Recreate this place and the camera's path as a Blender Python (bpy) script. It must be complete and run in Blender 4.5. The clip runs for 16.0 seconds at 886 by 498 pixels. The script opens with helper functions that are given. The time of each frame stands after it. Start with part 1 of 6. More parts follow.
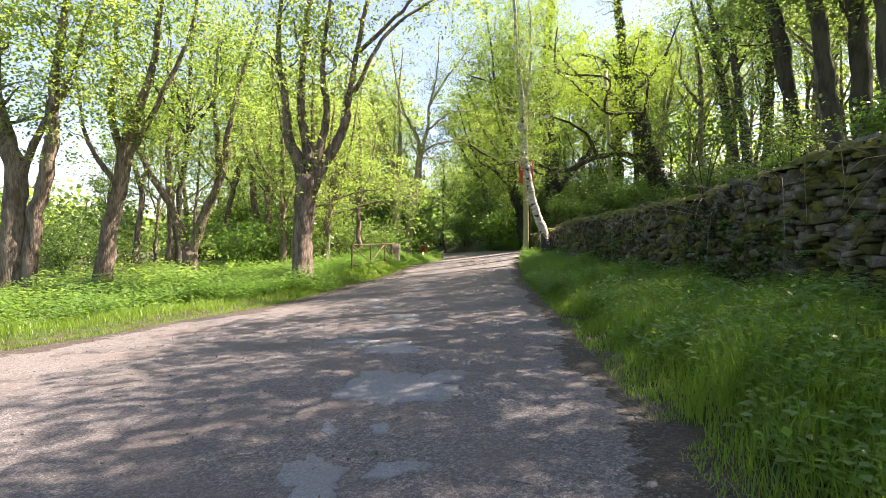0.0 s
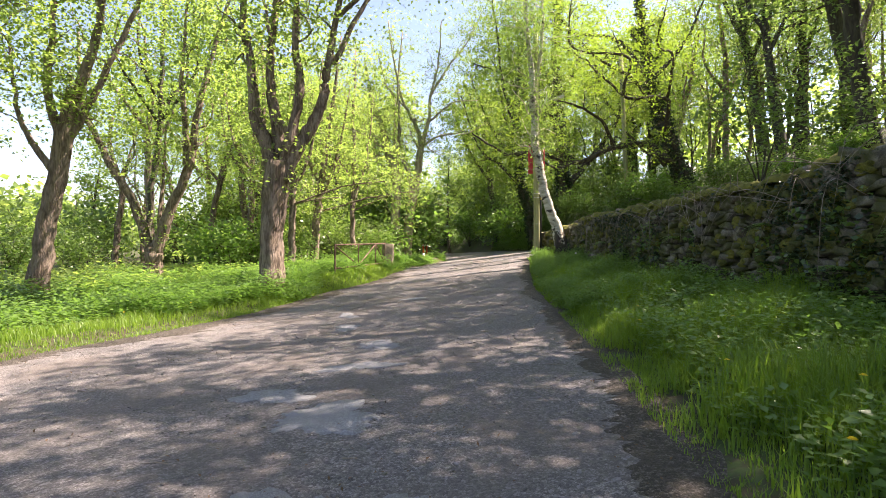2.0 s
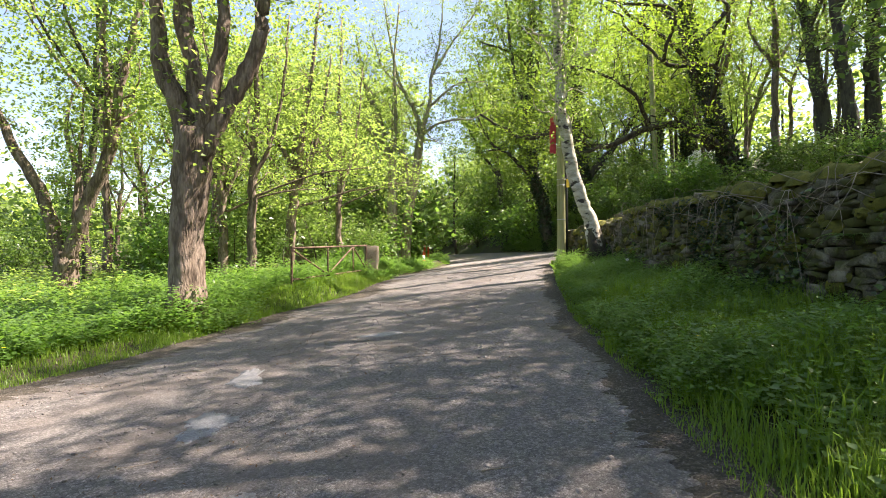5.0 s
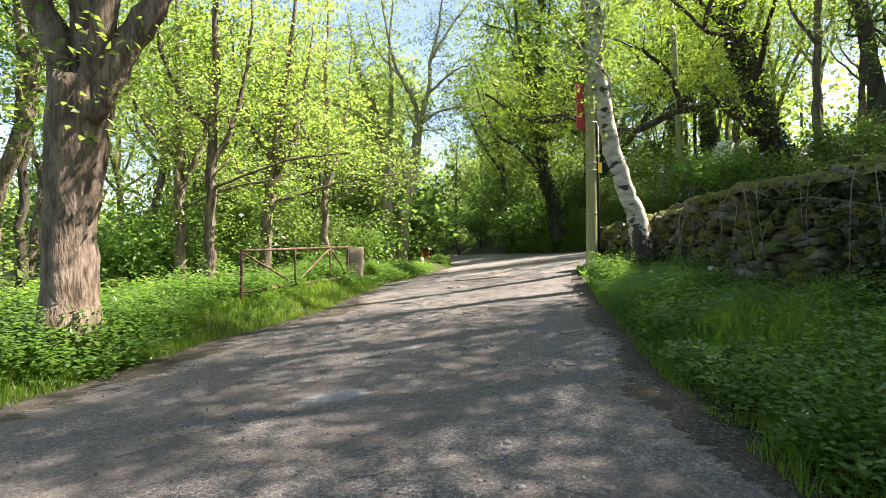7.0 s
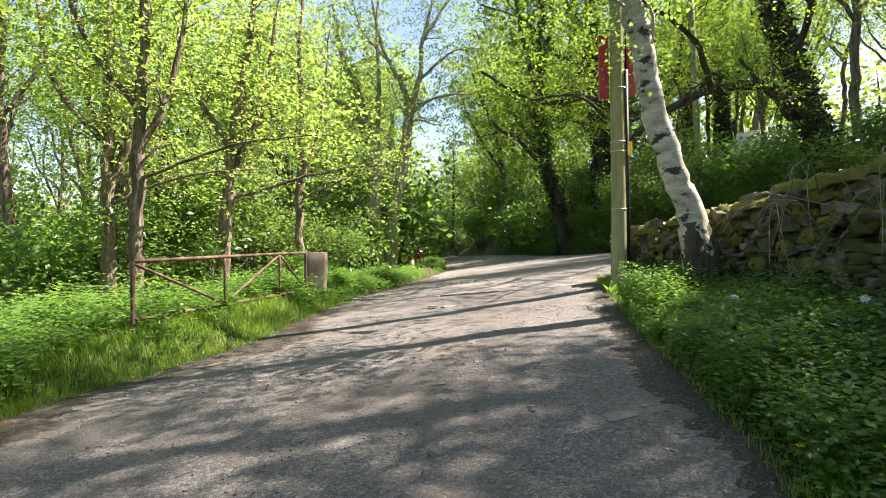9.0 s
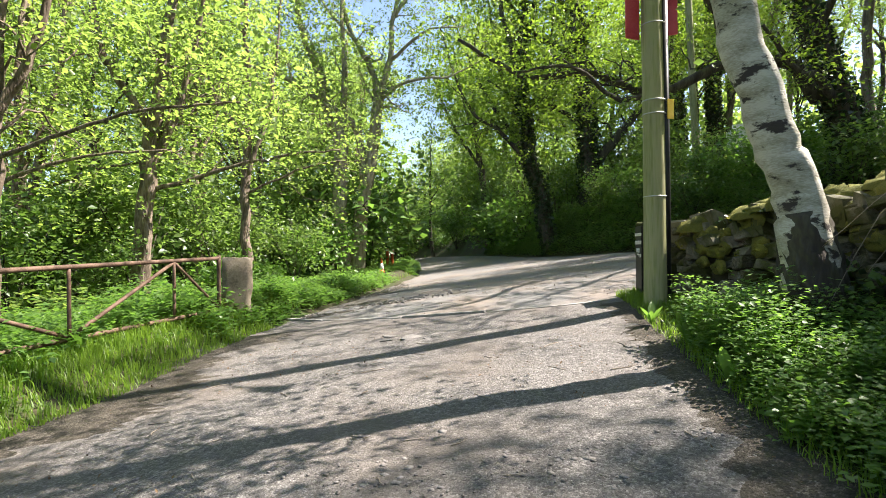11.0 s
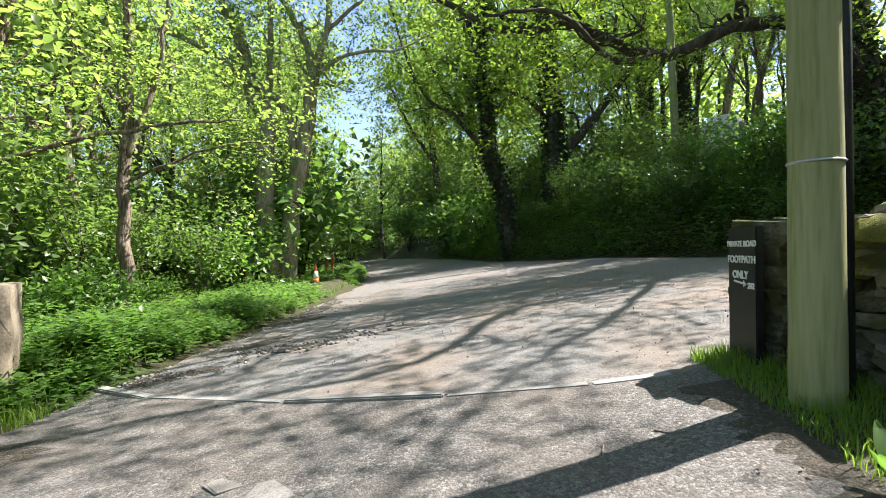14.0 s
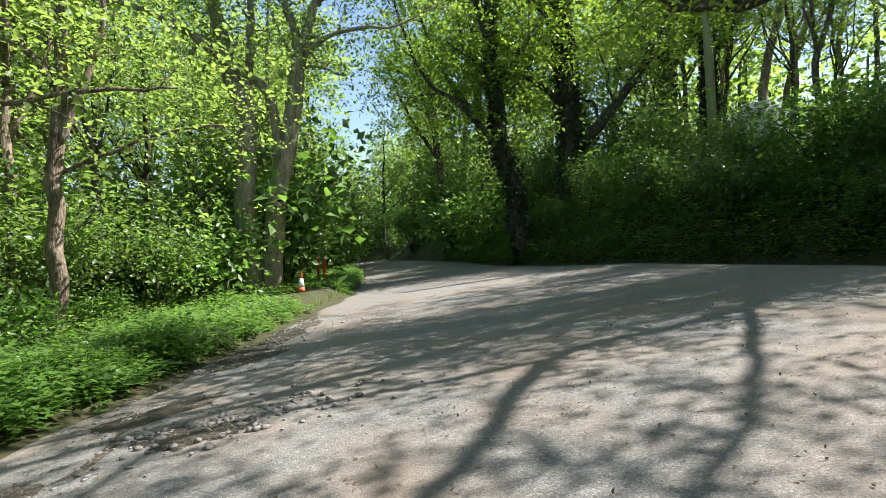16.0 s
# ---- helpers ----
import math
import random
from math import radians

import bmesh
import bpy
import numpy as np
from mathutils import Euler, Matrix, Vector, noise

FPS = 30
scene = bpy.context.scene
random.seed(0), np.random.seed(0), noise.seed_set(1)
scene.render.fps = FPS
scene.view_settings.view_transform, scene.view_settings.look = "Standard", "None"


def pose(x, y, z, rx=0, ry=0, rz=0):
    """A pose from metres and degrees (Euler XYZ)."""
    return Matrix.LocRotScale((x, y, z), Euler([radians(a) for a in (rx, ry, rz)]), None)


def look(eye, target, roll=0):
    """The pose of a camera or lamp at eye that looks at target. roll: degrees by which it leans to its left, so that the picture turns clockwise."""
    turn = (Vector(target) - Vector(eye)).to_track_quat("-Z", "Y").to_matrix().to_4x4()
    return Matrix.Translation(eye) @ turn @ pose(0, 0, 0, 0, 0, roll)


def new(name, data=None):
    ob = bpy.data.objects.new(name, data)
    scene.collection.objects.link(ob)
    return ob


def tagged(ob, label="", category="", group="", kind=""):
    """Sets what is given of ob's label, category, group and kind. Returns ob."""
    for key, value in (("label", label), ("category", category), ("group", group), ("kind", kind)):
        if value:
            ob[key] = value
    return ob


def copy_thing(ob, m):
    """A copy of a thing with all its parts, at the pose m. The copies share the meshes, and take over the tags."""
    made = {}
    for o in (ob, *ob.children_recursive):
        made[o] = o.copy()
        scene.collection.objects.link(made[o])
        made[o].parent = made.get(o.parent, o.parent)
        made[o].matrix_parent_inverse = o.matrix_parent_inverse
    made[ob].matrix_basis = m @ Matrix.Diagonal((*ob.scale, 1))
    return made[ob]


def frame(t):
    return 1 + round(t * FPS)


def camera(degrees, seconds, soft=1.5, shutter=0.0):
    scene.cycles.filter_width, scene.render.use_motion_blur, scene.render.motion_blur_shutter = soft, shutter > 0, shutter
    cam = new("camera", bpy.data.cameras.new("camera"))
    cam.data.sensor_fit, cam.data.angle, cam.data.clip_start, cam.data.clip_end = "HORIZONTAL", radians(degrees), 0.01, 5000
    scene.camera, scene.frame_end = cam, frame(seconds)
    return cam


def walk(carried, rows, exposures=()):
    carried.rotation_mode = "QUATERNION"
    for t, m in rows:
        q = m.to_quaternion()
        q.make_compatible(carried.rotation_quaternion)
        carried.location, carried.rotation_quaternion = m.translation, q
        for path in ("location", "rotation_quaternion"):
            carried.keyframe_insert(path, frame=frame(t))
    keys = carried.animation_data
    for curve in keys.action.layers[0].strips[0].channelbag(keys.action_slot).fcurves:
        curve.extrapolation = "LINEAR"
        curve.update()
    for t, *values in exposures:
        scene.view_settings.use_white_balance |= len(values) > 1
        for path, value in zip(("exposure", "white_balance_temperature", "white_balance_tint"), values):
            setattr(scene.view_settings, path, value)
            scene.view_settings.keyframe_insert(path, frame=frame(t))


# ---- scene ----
# ---------------------------------------------------------------- camera
cam = camera(82.3, 16.0, 0.9)
METRES, EYE, TILT, LEAN, TURN = 24.5, 1.35, 0.0, 0.0, 0.0
ROWS = [
    (0.0, 0.0, 0.0, 0.0, -0.0, -0.0, 0.0),
    (0.5, 0.0034, 0.0322, 0.0015, 0.15, -0.01, -0.02),
    (1.0, 0.006, 0.0625, 0.0011, 0.37, 0.0, -0.02),
    (1.5, 0.0104, 0.093, -0.0004, 0.55, -0.01, 0.0),
    (2.0, 0.0137, 0.1251, 0.0008, 0.72, -0.01, 0.03),
    (2.5, 0.0175, 0.1585, 0.0032, 0.93, -0.02, 0.03),
    (3.0, 0.0205, 0.1927, 0.0055, 1.11, -0.03, 0.14),
    (3.5, 0.0228, 0.2279, 0.0056, 1.3, -0.03, 0.18),
    (4.0, 0.0266, 0.2617, 0.0041, 1.46, -0.02, 0.18),
    (6.5, 0.0289, 0.4334, 0.0075, 1.93, 0.04, 0.34),
    (7.0, 0.0279, 0.4689, 0.0072, 1.95, 0.05, 0.32),
    (7.5, 0.0307, 0.5005, 0.0088, 1.95, 0.05, 0.34),
    (8.0, 0.034, 0.533, 0.0118, 1.95, 0.05, 0.38),
    (8.5, 0.0358, 0.5657, 0.0131, 1.92, 0.04, 0.39),
    (9.0, 0.0395, 0.5977, 0.013, 1.9, 0.04, 0.43),
    (11.5, 0.0465, 0.7517, 0.017, -1.76, 0.01, 0.55),
    (12.0, 0.0483, 0.7791, 0.0187, -2.94, 0.0, 0.54),
    (12.5, 0.0505, 0.8039, 0.0216, -3.7, -0.0, 0.55),
    (13.0, 0.0539, 0.8307, 0.0225, -4.65, -0.01, 0.61),
    (13.5, 0.0554, 0.8573, 0.0223, -5.4, -0.01, 0.63),
    (14.0, 0.0591, 0.8825, 0.0229, -5.77, -0.01, 0.62),
    (14.5, 0.064, 0.9099, 0.0255, -5.89, -0.03, 0.67),
    (15.0, 0.0658, 0.9389, 0.027, -5.83, -0.03, 0.73),
    (15.5, 0.0711, 0.9667, 0.027, -5.56, -0.02, 0.71),
    (16.0, 0.0719, 0.9946, 0.0291, -5.2, -0.02, 0.75),
]
walk(cam, [(t, pose(0, 0, EYE, TILT, LEAN, TURN) @ pose(METRES * x, METRES * y, METRES * z, 90 + pitch, roll, yaw)) for t, x, y, z, yaw, pitch, roll in ROWS],
     [(0.0, 2.12, 7100, 27), (4.0, 2.1, 7050, 25), (6.5, 2.05, 6900, 19), (9.0, 2.03, 6850, 18), (12.5, 1.88, 6300, 14), (14.5, 1.8, 6250, 13), (16.0, 1.58, 6250, 11)])

# ---------------------------------------------------------------- light
SUN_TO = Vector((0.60, 0.12, 0.80)).normalized()          # towards the sun
world = bpy.data.worlds.new("sky")
scene.world = world
world.use_nodes = True
wn = world.node_tree.nodes
sky = wn.new("ShaderNodeTexSky")
sky.sky_type, sky.sun_disc = "NISHITA", False
sky.sun_elevation = math.asin(SUN_TO.z)
sky.sun_rotation = math.atan2(SUN_TO.x, SUN_TO.y)
world.node_tree.links.new(sky.outputs[0], wn["Background"].inputs[0])
wn["Background"].inputs[1].default_value = 0.085
sun = new("sun", bpy.data.lights.new("sun", "SUN"))
sun.data.energy, sun.data.angle, sun.data.color = 5.0, radians(0.53), (1.0, 0.95, 0.86)
sun.matrix_world = look((30, 30, 40), Vector((30, 30, 40)) - SUN_TO)

# ---------------------------------------------------------------- materials
def surface(name, colours, scale=3.0, fine=40.0, rough=0.8, bump=0.3, depth=0.02, metal=0.0, spread=0.12, squash=(1, 1, 1)):
    """A two-scale procedural surface: colours run along a coarse noise, broken by a fine one, with relief."""
    m = bpy.data.materials.new(name)
    m.use_nodes = True
    nt = m.node_tree
    n, k = nt.nodes, nt.links
    b = n["Principled BSDF"]
    tc = n.new("ShaderNodeTexCoord")
    oi = n.new("ShaderNodeObjectInfo")
    add = n.new("ShaderNodeVectorMath")
    sc = n.new("ShaderNodeVectorMath")
    sc.operation, sc.inputs[3].default_value = "SCALE", 37.0
    comb = n.new("ShaderNodeCombineXYZ")
    k.new(oi.outputs["Random"], comb.inputs[0])
    k.new(oi.outputs["Random"], comb.inputs[1])
    k.new(comb.outputs[0], sc.inputs[0])
    st = n.new("ShaderNodeVectorMath")
    st.operation, st.inputs[1].default_value = "MULTIPLY", squash
    k.new(tc.outputs["Object"], st.inputs[0])
    k.new(st.outputs[0], add.inputs[0])
    k.new(sc.outputs[0], add.inputs[1])
    a = n.new("ShaderNodeTexNoise")
    a.inputs["Scale"].default_value, a.inputs["Detail"].default_value = scale, 5
    f = n.new("ShaderNodeTexNoise")
    f.inputs["Scale"].default_value, f.inputs["Detail"].default_value = fine, 6
    k.new(add.outputs[0], a.inputs["Vector"])
    k.new(add.outputs[0], f.inputs["Vector"])
    mix = n.new("ShaderNodeMath")
    mix.operation = "MULTIPLY_ADD"
    k.new(f.outputs[0], mix.inputs[0])
    mix.inputs[1].default_value = 0.6
    k.new(a.outputs[0], mix.inputs[2])
    r2 = n.new("ShaderNodeMath")
    r2.operation = "MULTIPLY_ADD"
    k.new(oi.outputs["Random"], r2.inputs[0])
    r2.inputs[1].default_value = spread
    k.new(mix.outputs[0], r2.inputs[2])
    ramp = n.new("ShaderNodeValToRGB")
    el = ramp.color_ramp.elements
    lo, hi = 0.55, 1.1
    el[0].position, el[0].color = lo, (*colours[0], 1)
    el[1].position, el[1].color = min(hi, 1.0), (*colours[-1], 1)
    for i, c in enumerate(colours[1:-1]):
        e = el.new(lo + (1.0 - lo) * (i + 1) / (len(colours) - 1))
        e.color = (*c, 1)
    k.new(r2.outputs[0], ramp.inputs[0])
    k.new(ramp.outputs[0], b.inputs["Base Color"])
    b.inputs["Roughness"].default_value, b.inputs["Metallic"].default_value = rough, metal
    b.inputs["Specular IOR Level"].default_value = 0.3
    bp = n.new("ShaderNodeBump")
    bp.inputs["Strength"].default_value, bp.inputs["Distance"].default_value = bump, depth
    k.new(mix.outputs[0], bp.inputs["Height"])
    k.new(bp.outputs[0], b.inputs["Normal"])
    return m


def leafy(name, dark, light, glow, through_share=0.45, rough=0.5, shine=0.35):
    """Leaf surface: each leaf its own shade, light passes through it."""
    m = bpy.data.materials.new(name)
    m.use_nodes = True
    nt = m.node_tree
    n, k = nt.nodes, nt.links
    b = n["Principled BSDF"]
    g = n.new("ShaderNodeNewGeometry")
    oi = n.new("ShaderNodeObjectInfo")
    av = n.new("ShaderNodeMath")
    av.operation = "MULTIPLY_ADD"
    k.new(oi.outputs["Random"], av.inputs[0])
    av.inputs[1].default_value = 0.35
    hf = n.new("ShaderNodeMath")
    hf.operation, hf.inputs[1].default_value = "MULTIPLY", 0.65
    k.new(g.outputs["Random Per Island"], hf.inputs[0])
    k.new(hf.outputs[0], av.inputs[2])
    c = n.new("ShaderNodeMix")
    c.data_type = "RGBA"
    c.inputs[6].default_value, c.inputs[7].default_value = (*dark, 1), (*light, 1)
    k.new(av.outputs[0], c.inputs[0])
    k.new(c.outputs[2], b.inputs["Base Color"])
    b.inputs["Roughness"].default_value = rough
    b.inputs["Specular IOR Level"].default_value = shine
    t = n.new("ShaderNodeBsdfTranslucent")
    c2 = n.new("ShaderNodeMix")
    c2.data_type = "RGBA"
    c2.inputs[6].default_value = (glow[0] * 0.65, glow[1] * 0.75, glow[2] * 0.7, 1)
    c2.inputs[7].default_value = (*glow, 1)
    k.new(av.outputs[0], c2.inputs[0])
    k.new(c2.outputs[2], t.inputs[0])
    mx = n.new("ShaderNodeMixShader")
    mx.inputs[0].default_value = through_share
    k.new(b.outputs[0], mx.inputs[1])
    k.new(t.outputs[0], mx.inputs[2])
    k.new(mx.outputs[0], n["Material Output"].inputs[0])
    return m


def gravel_surface(name, tones, pebble, patch_scale, relief):
    """Packed stone surface: pebbles with their own tones over fine grit, with worn and dusty areas."""
    m = bpy.data.materials.new(name)
    m.use_nodes = True
    nt = m.node_tree
    n, k = nt.nodes, nt.links
    b = n["Principled BSDF"]
    tc = n.new("ShaderNodeTexCoord")
    v = n.new("ShaderNodeTexVoronoi")
    v.inputs["Scale"].default_value = pebble
    v2 = n.new("ShaderNodeTexVoronoi")
    v2.inputs["Scale"].default_value = pebble * 2.7
    big = n.new("ShaderNodeTexNoise")
    big.inputs["Scale"].default_value, big.inputs["Detail"].default_value = patch_scale, 8
    grit = n.new("ShaderNodeTexNoise")
    grit.inputs["Scale"].default_value, grit.inputs["Detail"].default_value = pebble * 5, 3
    for q in (v, v2, big, grit):
        k.new(tc.outputs["Object"], q.inputs["Vector"])
    sep = n.new("ShaderNodeSeparateColor")
    k.new(v.outputs["Color"], sep.inputs[0])
    sep2 = n.new("ShaderNodeSeparateColor")
    k.new(v2.outputs["Color"], sep2.inputs[0])
    half = n.new("ShaderNodeMath")
    half.operation, half.inputs[1].default_value = "MULTIPLY_ADD", 0.5
    k.new(sep.outputs[0], half.inputs[0])
    q2 = n.new("ShaderNodeMath")
    q2.operation, q2.inputs[1].default_value = "MULTIPLY", 0.5
    k.new(sep2.outputs[0], q2.inputs[0])
    k.new(q2.outputs[0], half.inputs[2])
    ramp = n.new("ShaderNodeValToRGB")
    el = ramp.color_ramp.elements
    el[0].position, el[0].color = 0.1, (*tones[0], 1)
    el[1].position, el[1].color = 0.95, (*tones[2], 1)
    e = el.new(0.6)
    e.color = (*tones[1], 1)
    k.new(half.outputs[0], ramp.inputs[0])
    mx = n.new("ShaderNodeMix")
    mx.data_type = "RGBA"
    pr = n.new("ShaderNodeValToRGB")
    pr.color_ramp.elements[0].position, pr.color_ramp.elements[1].position = 0.42, 0.66
    k.new(big.outputs[0], pr.inputs[0])
    k.new(pr.outputs[0], mx.inputs[0])
    k.new(ramp.outputs[0], mx.inputs[6])
    dirt = n.new("ShaderNodeMix")
    dirt.data_type = "RGBA"
    dirt.inputs[6].default_value, dirt.inputs[7].default_value = (*tones[3], 1), (*tones[4], 1)
    k.new(grit.outputs[0], dirt.inputs[0])
    dm = n.new("ShaderNodeMix")
    dm.data_type = "RGBA"
    dm.inputs[0].default_value = 0.6
    k.new(ramp.outputs[0], dm.inputs[6])
    k.new(dirt.outputs[2], dm.inputs[7])
    k.new(dm.outputs[2], mx.inputs[7])
    k.new(mx.outputs[2], b.inputs["Base Color"])
    b.inputs["Roughness"].default_value = 0.85
    b.inputs["Specular IOR Level"].default_value = 0.3
    h = n.new("ShaderNodeMath")
    h.operation, h.inputs[1].default_value = "MULTIPLY_ADD", 1.0
    k.new(v.outputs["Distance"], h.inputs[0])
    k.new(grit.outputs[0], h.inputs[2])
    h2 = n.new("ShaderNodeMath")
    h2.operation, h2.inputs[1].default_value = "MULTIPLY_ADD", 1.6
    k.new(big.outputs[0], h2.inputs[0])
    k.new(h.outputs[0], h2.inputs[2])
    bp = n.new("ShaderNodeBump")
    bp.inputs["Strength"].default_value, bp.inputs["Distance"].default_value = 0.8, relief
    bp.invert = True
    k.new(h2.outputs[0], bp.inputs["Height"])
    k.new(bp.outputs[0], b.inputs["Normal"])
    return m


GRAVEL = gravel_surface("track_gravel", ((0.07, 0.064, 0.058), (0.152, 0.139, 0.127), (0.31, 0.29, 0.268), (0.10, 0.08, 0.064), (0.185, 0.155, 0.13)), 44, 0.8, 0.010)
ASPHALT = gravel_surface("road_asphalt", ((0.10, 0.097, 0.092), (0.185, 0.176, 0.165), (0.31, 0.295, 0.275), (0.175, 0.122, 0.085), (0.28, 0.215, 0.16)), 60, 0.7, 0.007)
DUST = gravel_surface("worn_patch", ((0.14, 0.142, 0.14), (0.225, 0.228, 0.228), (0.32, 0.322, 0.32), (0.165, 0.16, 0.15), (0.25, 0.245, 0.235)), 75, 1.6, 0.006)
DIRT = gravel_surface("trodden_earth", ((0.03, 0.026, 0.019), (0.07, 0.058, 0.043), (0.20, 0.175, 0.145), (0.045, 0.037, 0.026), (0.10, 0.082, 0.06)), 42, 1.3, 0.018)
SOIL = surface("woodland_soil", ((0.028, 0.03, 0.012), (0.04, 0.055, 0.015), (0.05, 0.038, 0.022), (0.045, 0.07, 0.018)), 0.8, 14, 0.95, 0.5, 0.04)
BARK = surface("bark", ((0.06, 0.044, 0.031), (0.13, 0.098, 0.07), (0.24, 0.19, 0.145)), 6, 24, 0.9, 1.0, 0.05, squash=(1, 1, 0.22))
# bark in lighter colours that stand in for sun on the lane tree
BARK_SUNLIT = surface("sunlit_bark", ((0.10, 0.09, 0.05), (0.21, 0.185, 0.115), (0.33, 0.29, 0.195)), 6, 24, 0.9, 0.8, 0.04, squash=(1, 1, 0.25))
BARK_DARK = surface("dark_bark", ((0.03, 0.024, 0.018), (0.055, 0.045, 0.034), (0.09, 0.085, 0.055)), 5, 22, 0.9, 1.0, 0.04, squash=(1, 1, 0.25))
BIRCH = surface("birch_bark", ((0.14, 0.12, 0.085), (0.30, 0.275, 0.20), (0.42, 0.39, 0.31), (0.55, 0.52, 0.44)), 3.0, 30, 0.7, 0.6, 0.02, squash=(1, 1, 3.0))
# dark lens-shaped marks across the white bark
bn, bk = BIRCH.node_tree.nodes, BIRCH.node_tree.links
b_tc, b_st, b_no, b_rp, b_mx = (bn.new(t) for t in ("ShaderNodeTexCoord", "ShaderNodeVectorMath", "ShaderNodeTexNoise", "ShaderNodeValToRGB", "ShaderNodeMix"))
b_st.operation, b_st.inputs[1].default_value = "MULTIPLY", (3.4, 3.4, 6.0)
b_no.inputs["Scale"].default_value, b_no.inputs["Detail"].default_value, b_no.inputs["Roughness"].default_value = 1.0, 6, 0.65
b_rp.color_ramp.elements[0].position, b_rp.color_ramp.elements[1].position = 0.55, 0.60
b_mx.data_type = "RGBA"
b_mx.inputs[7].default_value = (0.045, 0.036, 0.03, 1)
bk.new(b_tc.outputs["Object"], b_st.inputs[0])
bk.new(b_st.outputs[0], b_no.inputs["Vector"])
bk.new(b_no.outputs[0], b_rp.inputs[0])
bk.new(b_rp.outputs[0], b_mx.inputs[0])
bp_in = bn["Principled BSDF"].inputs["Base Color"]
bk.new(bp_in.links[0].from_socket, b_mx.inputs[6])
bk.new(b_mx.outputs[2], bp_in)
STONE = surface("wall_stone", ((0.04, 0.037, 0.026), (0.095, 0.085, 0.06), (0.20, 0.18, 0.135)), 6, 45, 0.9, 0.8, 0.02, spread=0.3)
# moss and algae grow in blotches over the stones
sn, sk = STONE.node_tree.nodes, STONE.node_tree.links
s_tc, s_no, s_rp, s_mx = (sn.new(t) for t in ("ShaderNodeNewGeometry", "ShaderNodeTexNoise", "ShaderNodeValToRGB", "ShaderNodeMix"))
s_no.inputs["Scale"].default_value, s_no.inputs["Detail"].default_value = 2.6, 7
s_rp.color_ramp.elements[0].position, s_rp.color_ramp.elements[1].position = 0.42, 0.58
s_mx.data_type = "RGBA"
s_mx.inputs[7].default_value = (0.062, 0.066, 0.018, 1)
sk.new(s_tc.outputs["Position"], s_no.inputs["Vector"])
sk.new(s_no.outputs[0], s_rp.inputs[0])
sk.new(s_rp.outputs[0], s_mx.inputs[0])
sb_in = sn["Principled BSDF"].inputs["Base Color"]
sk.new(sb_in.links[0].from_socket, s_mx.inputs[6])
sk.new(s_mx.outputs[2], sb_in)
CORE = surface("wall_earth", ((0.03, 0.028, 0.02), (0.05, 0.045, 0.03), (0.06, 0.06, 0.03)), 5, 30, 0.95, 0.6, 0.03)
MOSS = surface("moss", ((0.045, 0.05, 0.012), (0.10, 0.105, 0.02), (0.17, 0.16, 0.03)), 6, 120, 0.95, 1.0, 0.03)
CONCRETE = surface("kerb_concrete", ((0.13, 0.122, 0.108), (0.20, 0.192, 0.175), (0.28, 0.27, 0.25)), 5, 60, 0.85, 0.3, 0.004)
RUST = surface("rusty_steel", ((0.04, 0.024, 0.016), (0.085, 0.05, 0.032), (0.16, 0.10, 0.068)), 8, 60, 0.75, 0.4, 0.003)
POLE_WOOD = surface("weathered_pole", ((0.13, 0.14, 0.045), (0.215, 0.225, 0.09), (0.31, 0.30, 0.155)), 5, 40, 0.8, 0.5, 0.008, squash=(1, 1, 0.08))
POST_STONE = surface("post_stone", ((0.07, 0.058, 0.038), (0.15, 0.122, 0.085), (0.24, 0.20, 0.145)), 4, 40, 0.9, 0.5, 0.015)
RED = surface("faded_red_board", ((0.40, 0.03, 0.05), (0.50, 0.05, 0.075), (0.55, 0.08, 0.10)), 4, 40, 0.5, 0.1, 0.002)
BLACK = surface("black_paint", ((0.006, 0.006, 0.007), (0.010, 0.010, 0.011), (0.02, 0.019, 0.017)), 5, 60, 0.45, 0.2, 0.003)
WHITE = surface("white_paint", ((0.62, 0.60, 0.54), (0.74, 0.72, 0.68), (0.8, 0.79, 0.76)), 12, 60, 0.6, 0.1, 0.001)
YELLOW = surface("yellow_plastic", ((0.55, 0.36, 0.03), (0.65, 0.45, 0.05), (0.7, 0.5, 0.08)), 9, 60, 0.5, 0.1, 0.001)
ORANGE = surface("orange_plastic", ((0.65, 0.09, 0.02), (0.72, 0.12, 0.03), (0.78, 0.16, 0.05)), 9, 60, 0.45, 0.1, 0.001)
STEEL = surface("galvanised_steel", ((0.3, 0.3, 0.3), (0.4, 0.4, 0.4), (0.5, 0.5, 0.5)), 9, 60, 0.45, 0.1, 0.001, metal=0.8)
BLUE = surface("blue_sheet", ((0.03, 0.18, 0.5), (0.05, 0.25, 0.62), (0.08, 0.32, 0.7)), 4, 30, 0.4, 0.4, 0.02)
TWIG = surface("dry_twig", ((0.13, 0.10, 0.075), (0.2, 0.165, 0.125), (0.3, 0.26, 0.21)), 9, 60, 0.9, 0.2, 0.002)
PETAL = surface("yellow_petal", ((0.75, 0.5, 0.01), (0.8, 0.58, 0.02), (0.85, 0.65, 0.03)), 20, 90, 0.6, 0.1, 0.001)
FLUFF = surface("seed_fluff", ((0.6, 0.6, 0.58), (0.7, 0.7, 0.68), (0.75, 0.75, 0.73)), 20, 90, 0.9, 0.1, 0.001)
LEAF_LIGHT = leafy("spring_leaf", (0.075, 0.125, 0.032), (0.14, 0.19, 0.05), (0.46, 0.62, 0.11), 0.5, 0.4, 0.5)
LEAF_MID = leafy("woodland_leaf", (0.055, 0.10, 0.027), (0.105, 0.155, 0.042), (0.32, 0.48, 0.08), 0.45, 0.38, 0.5)
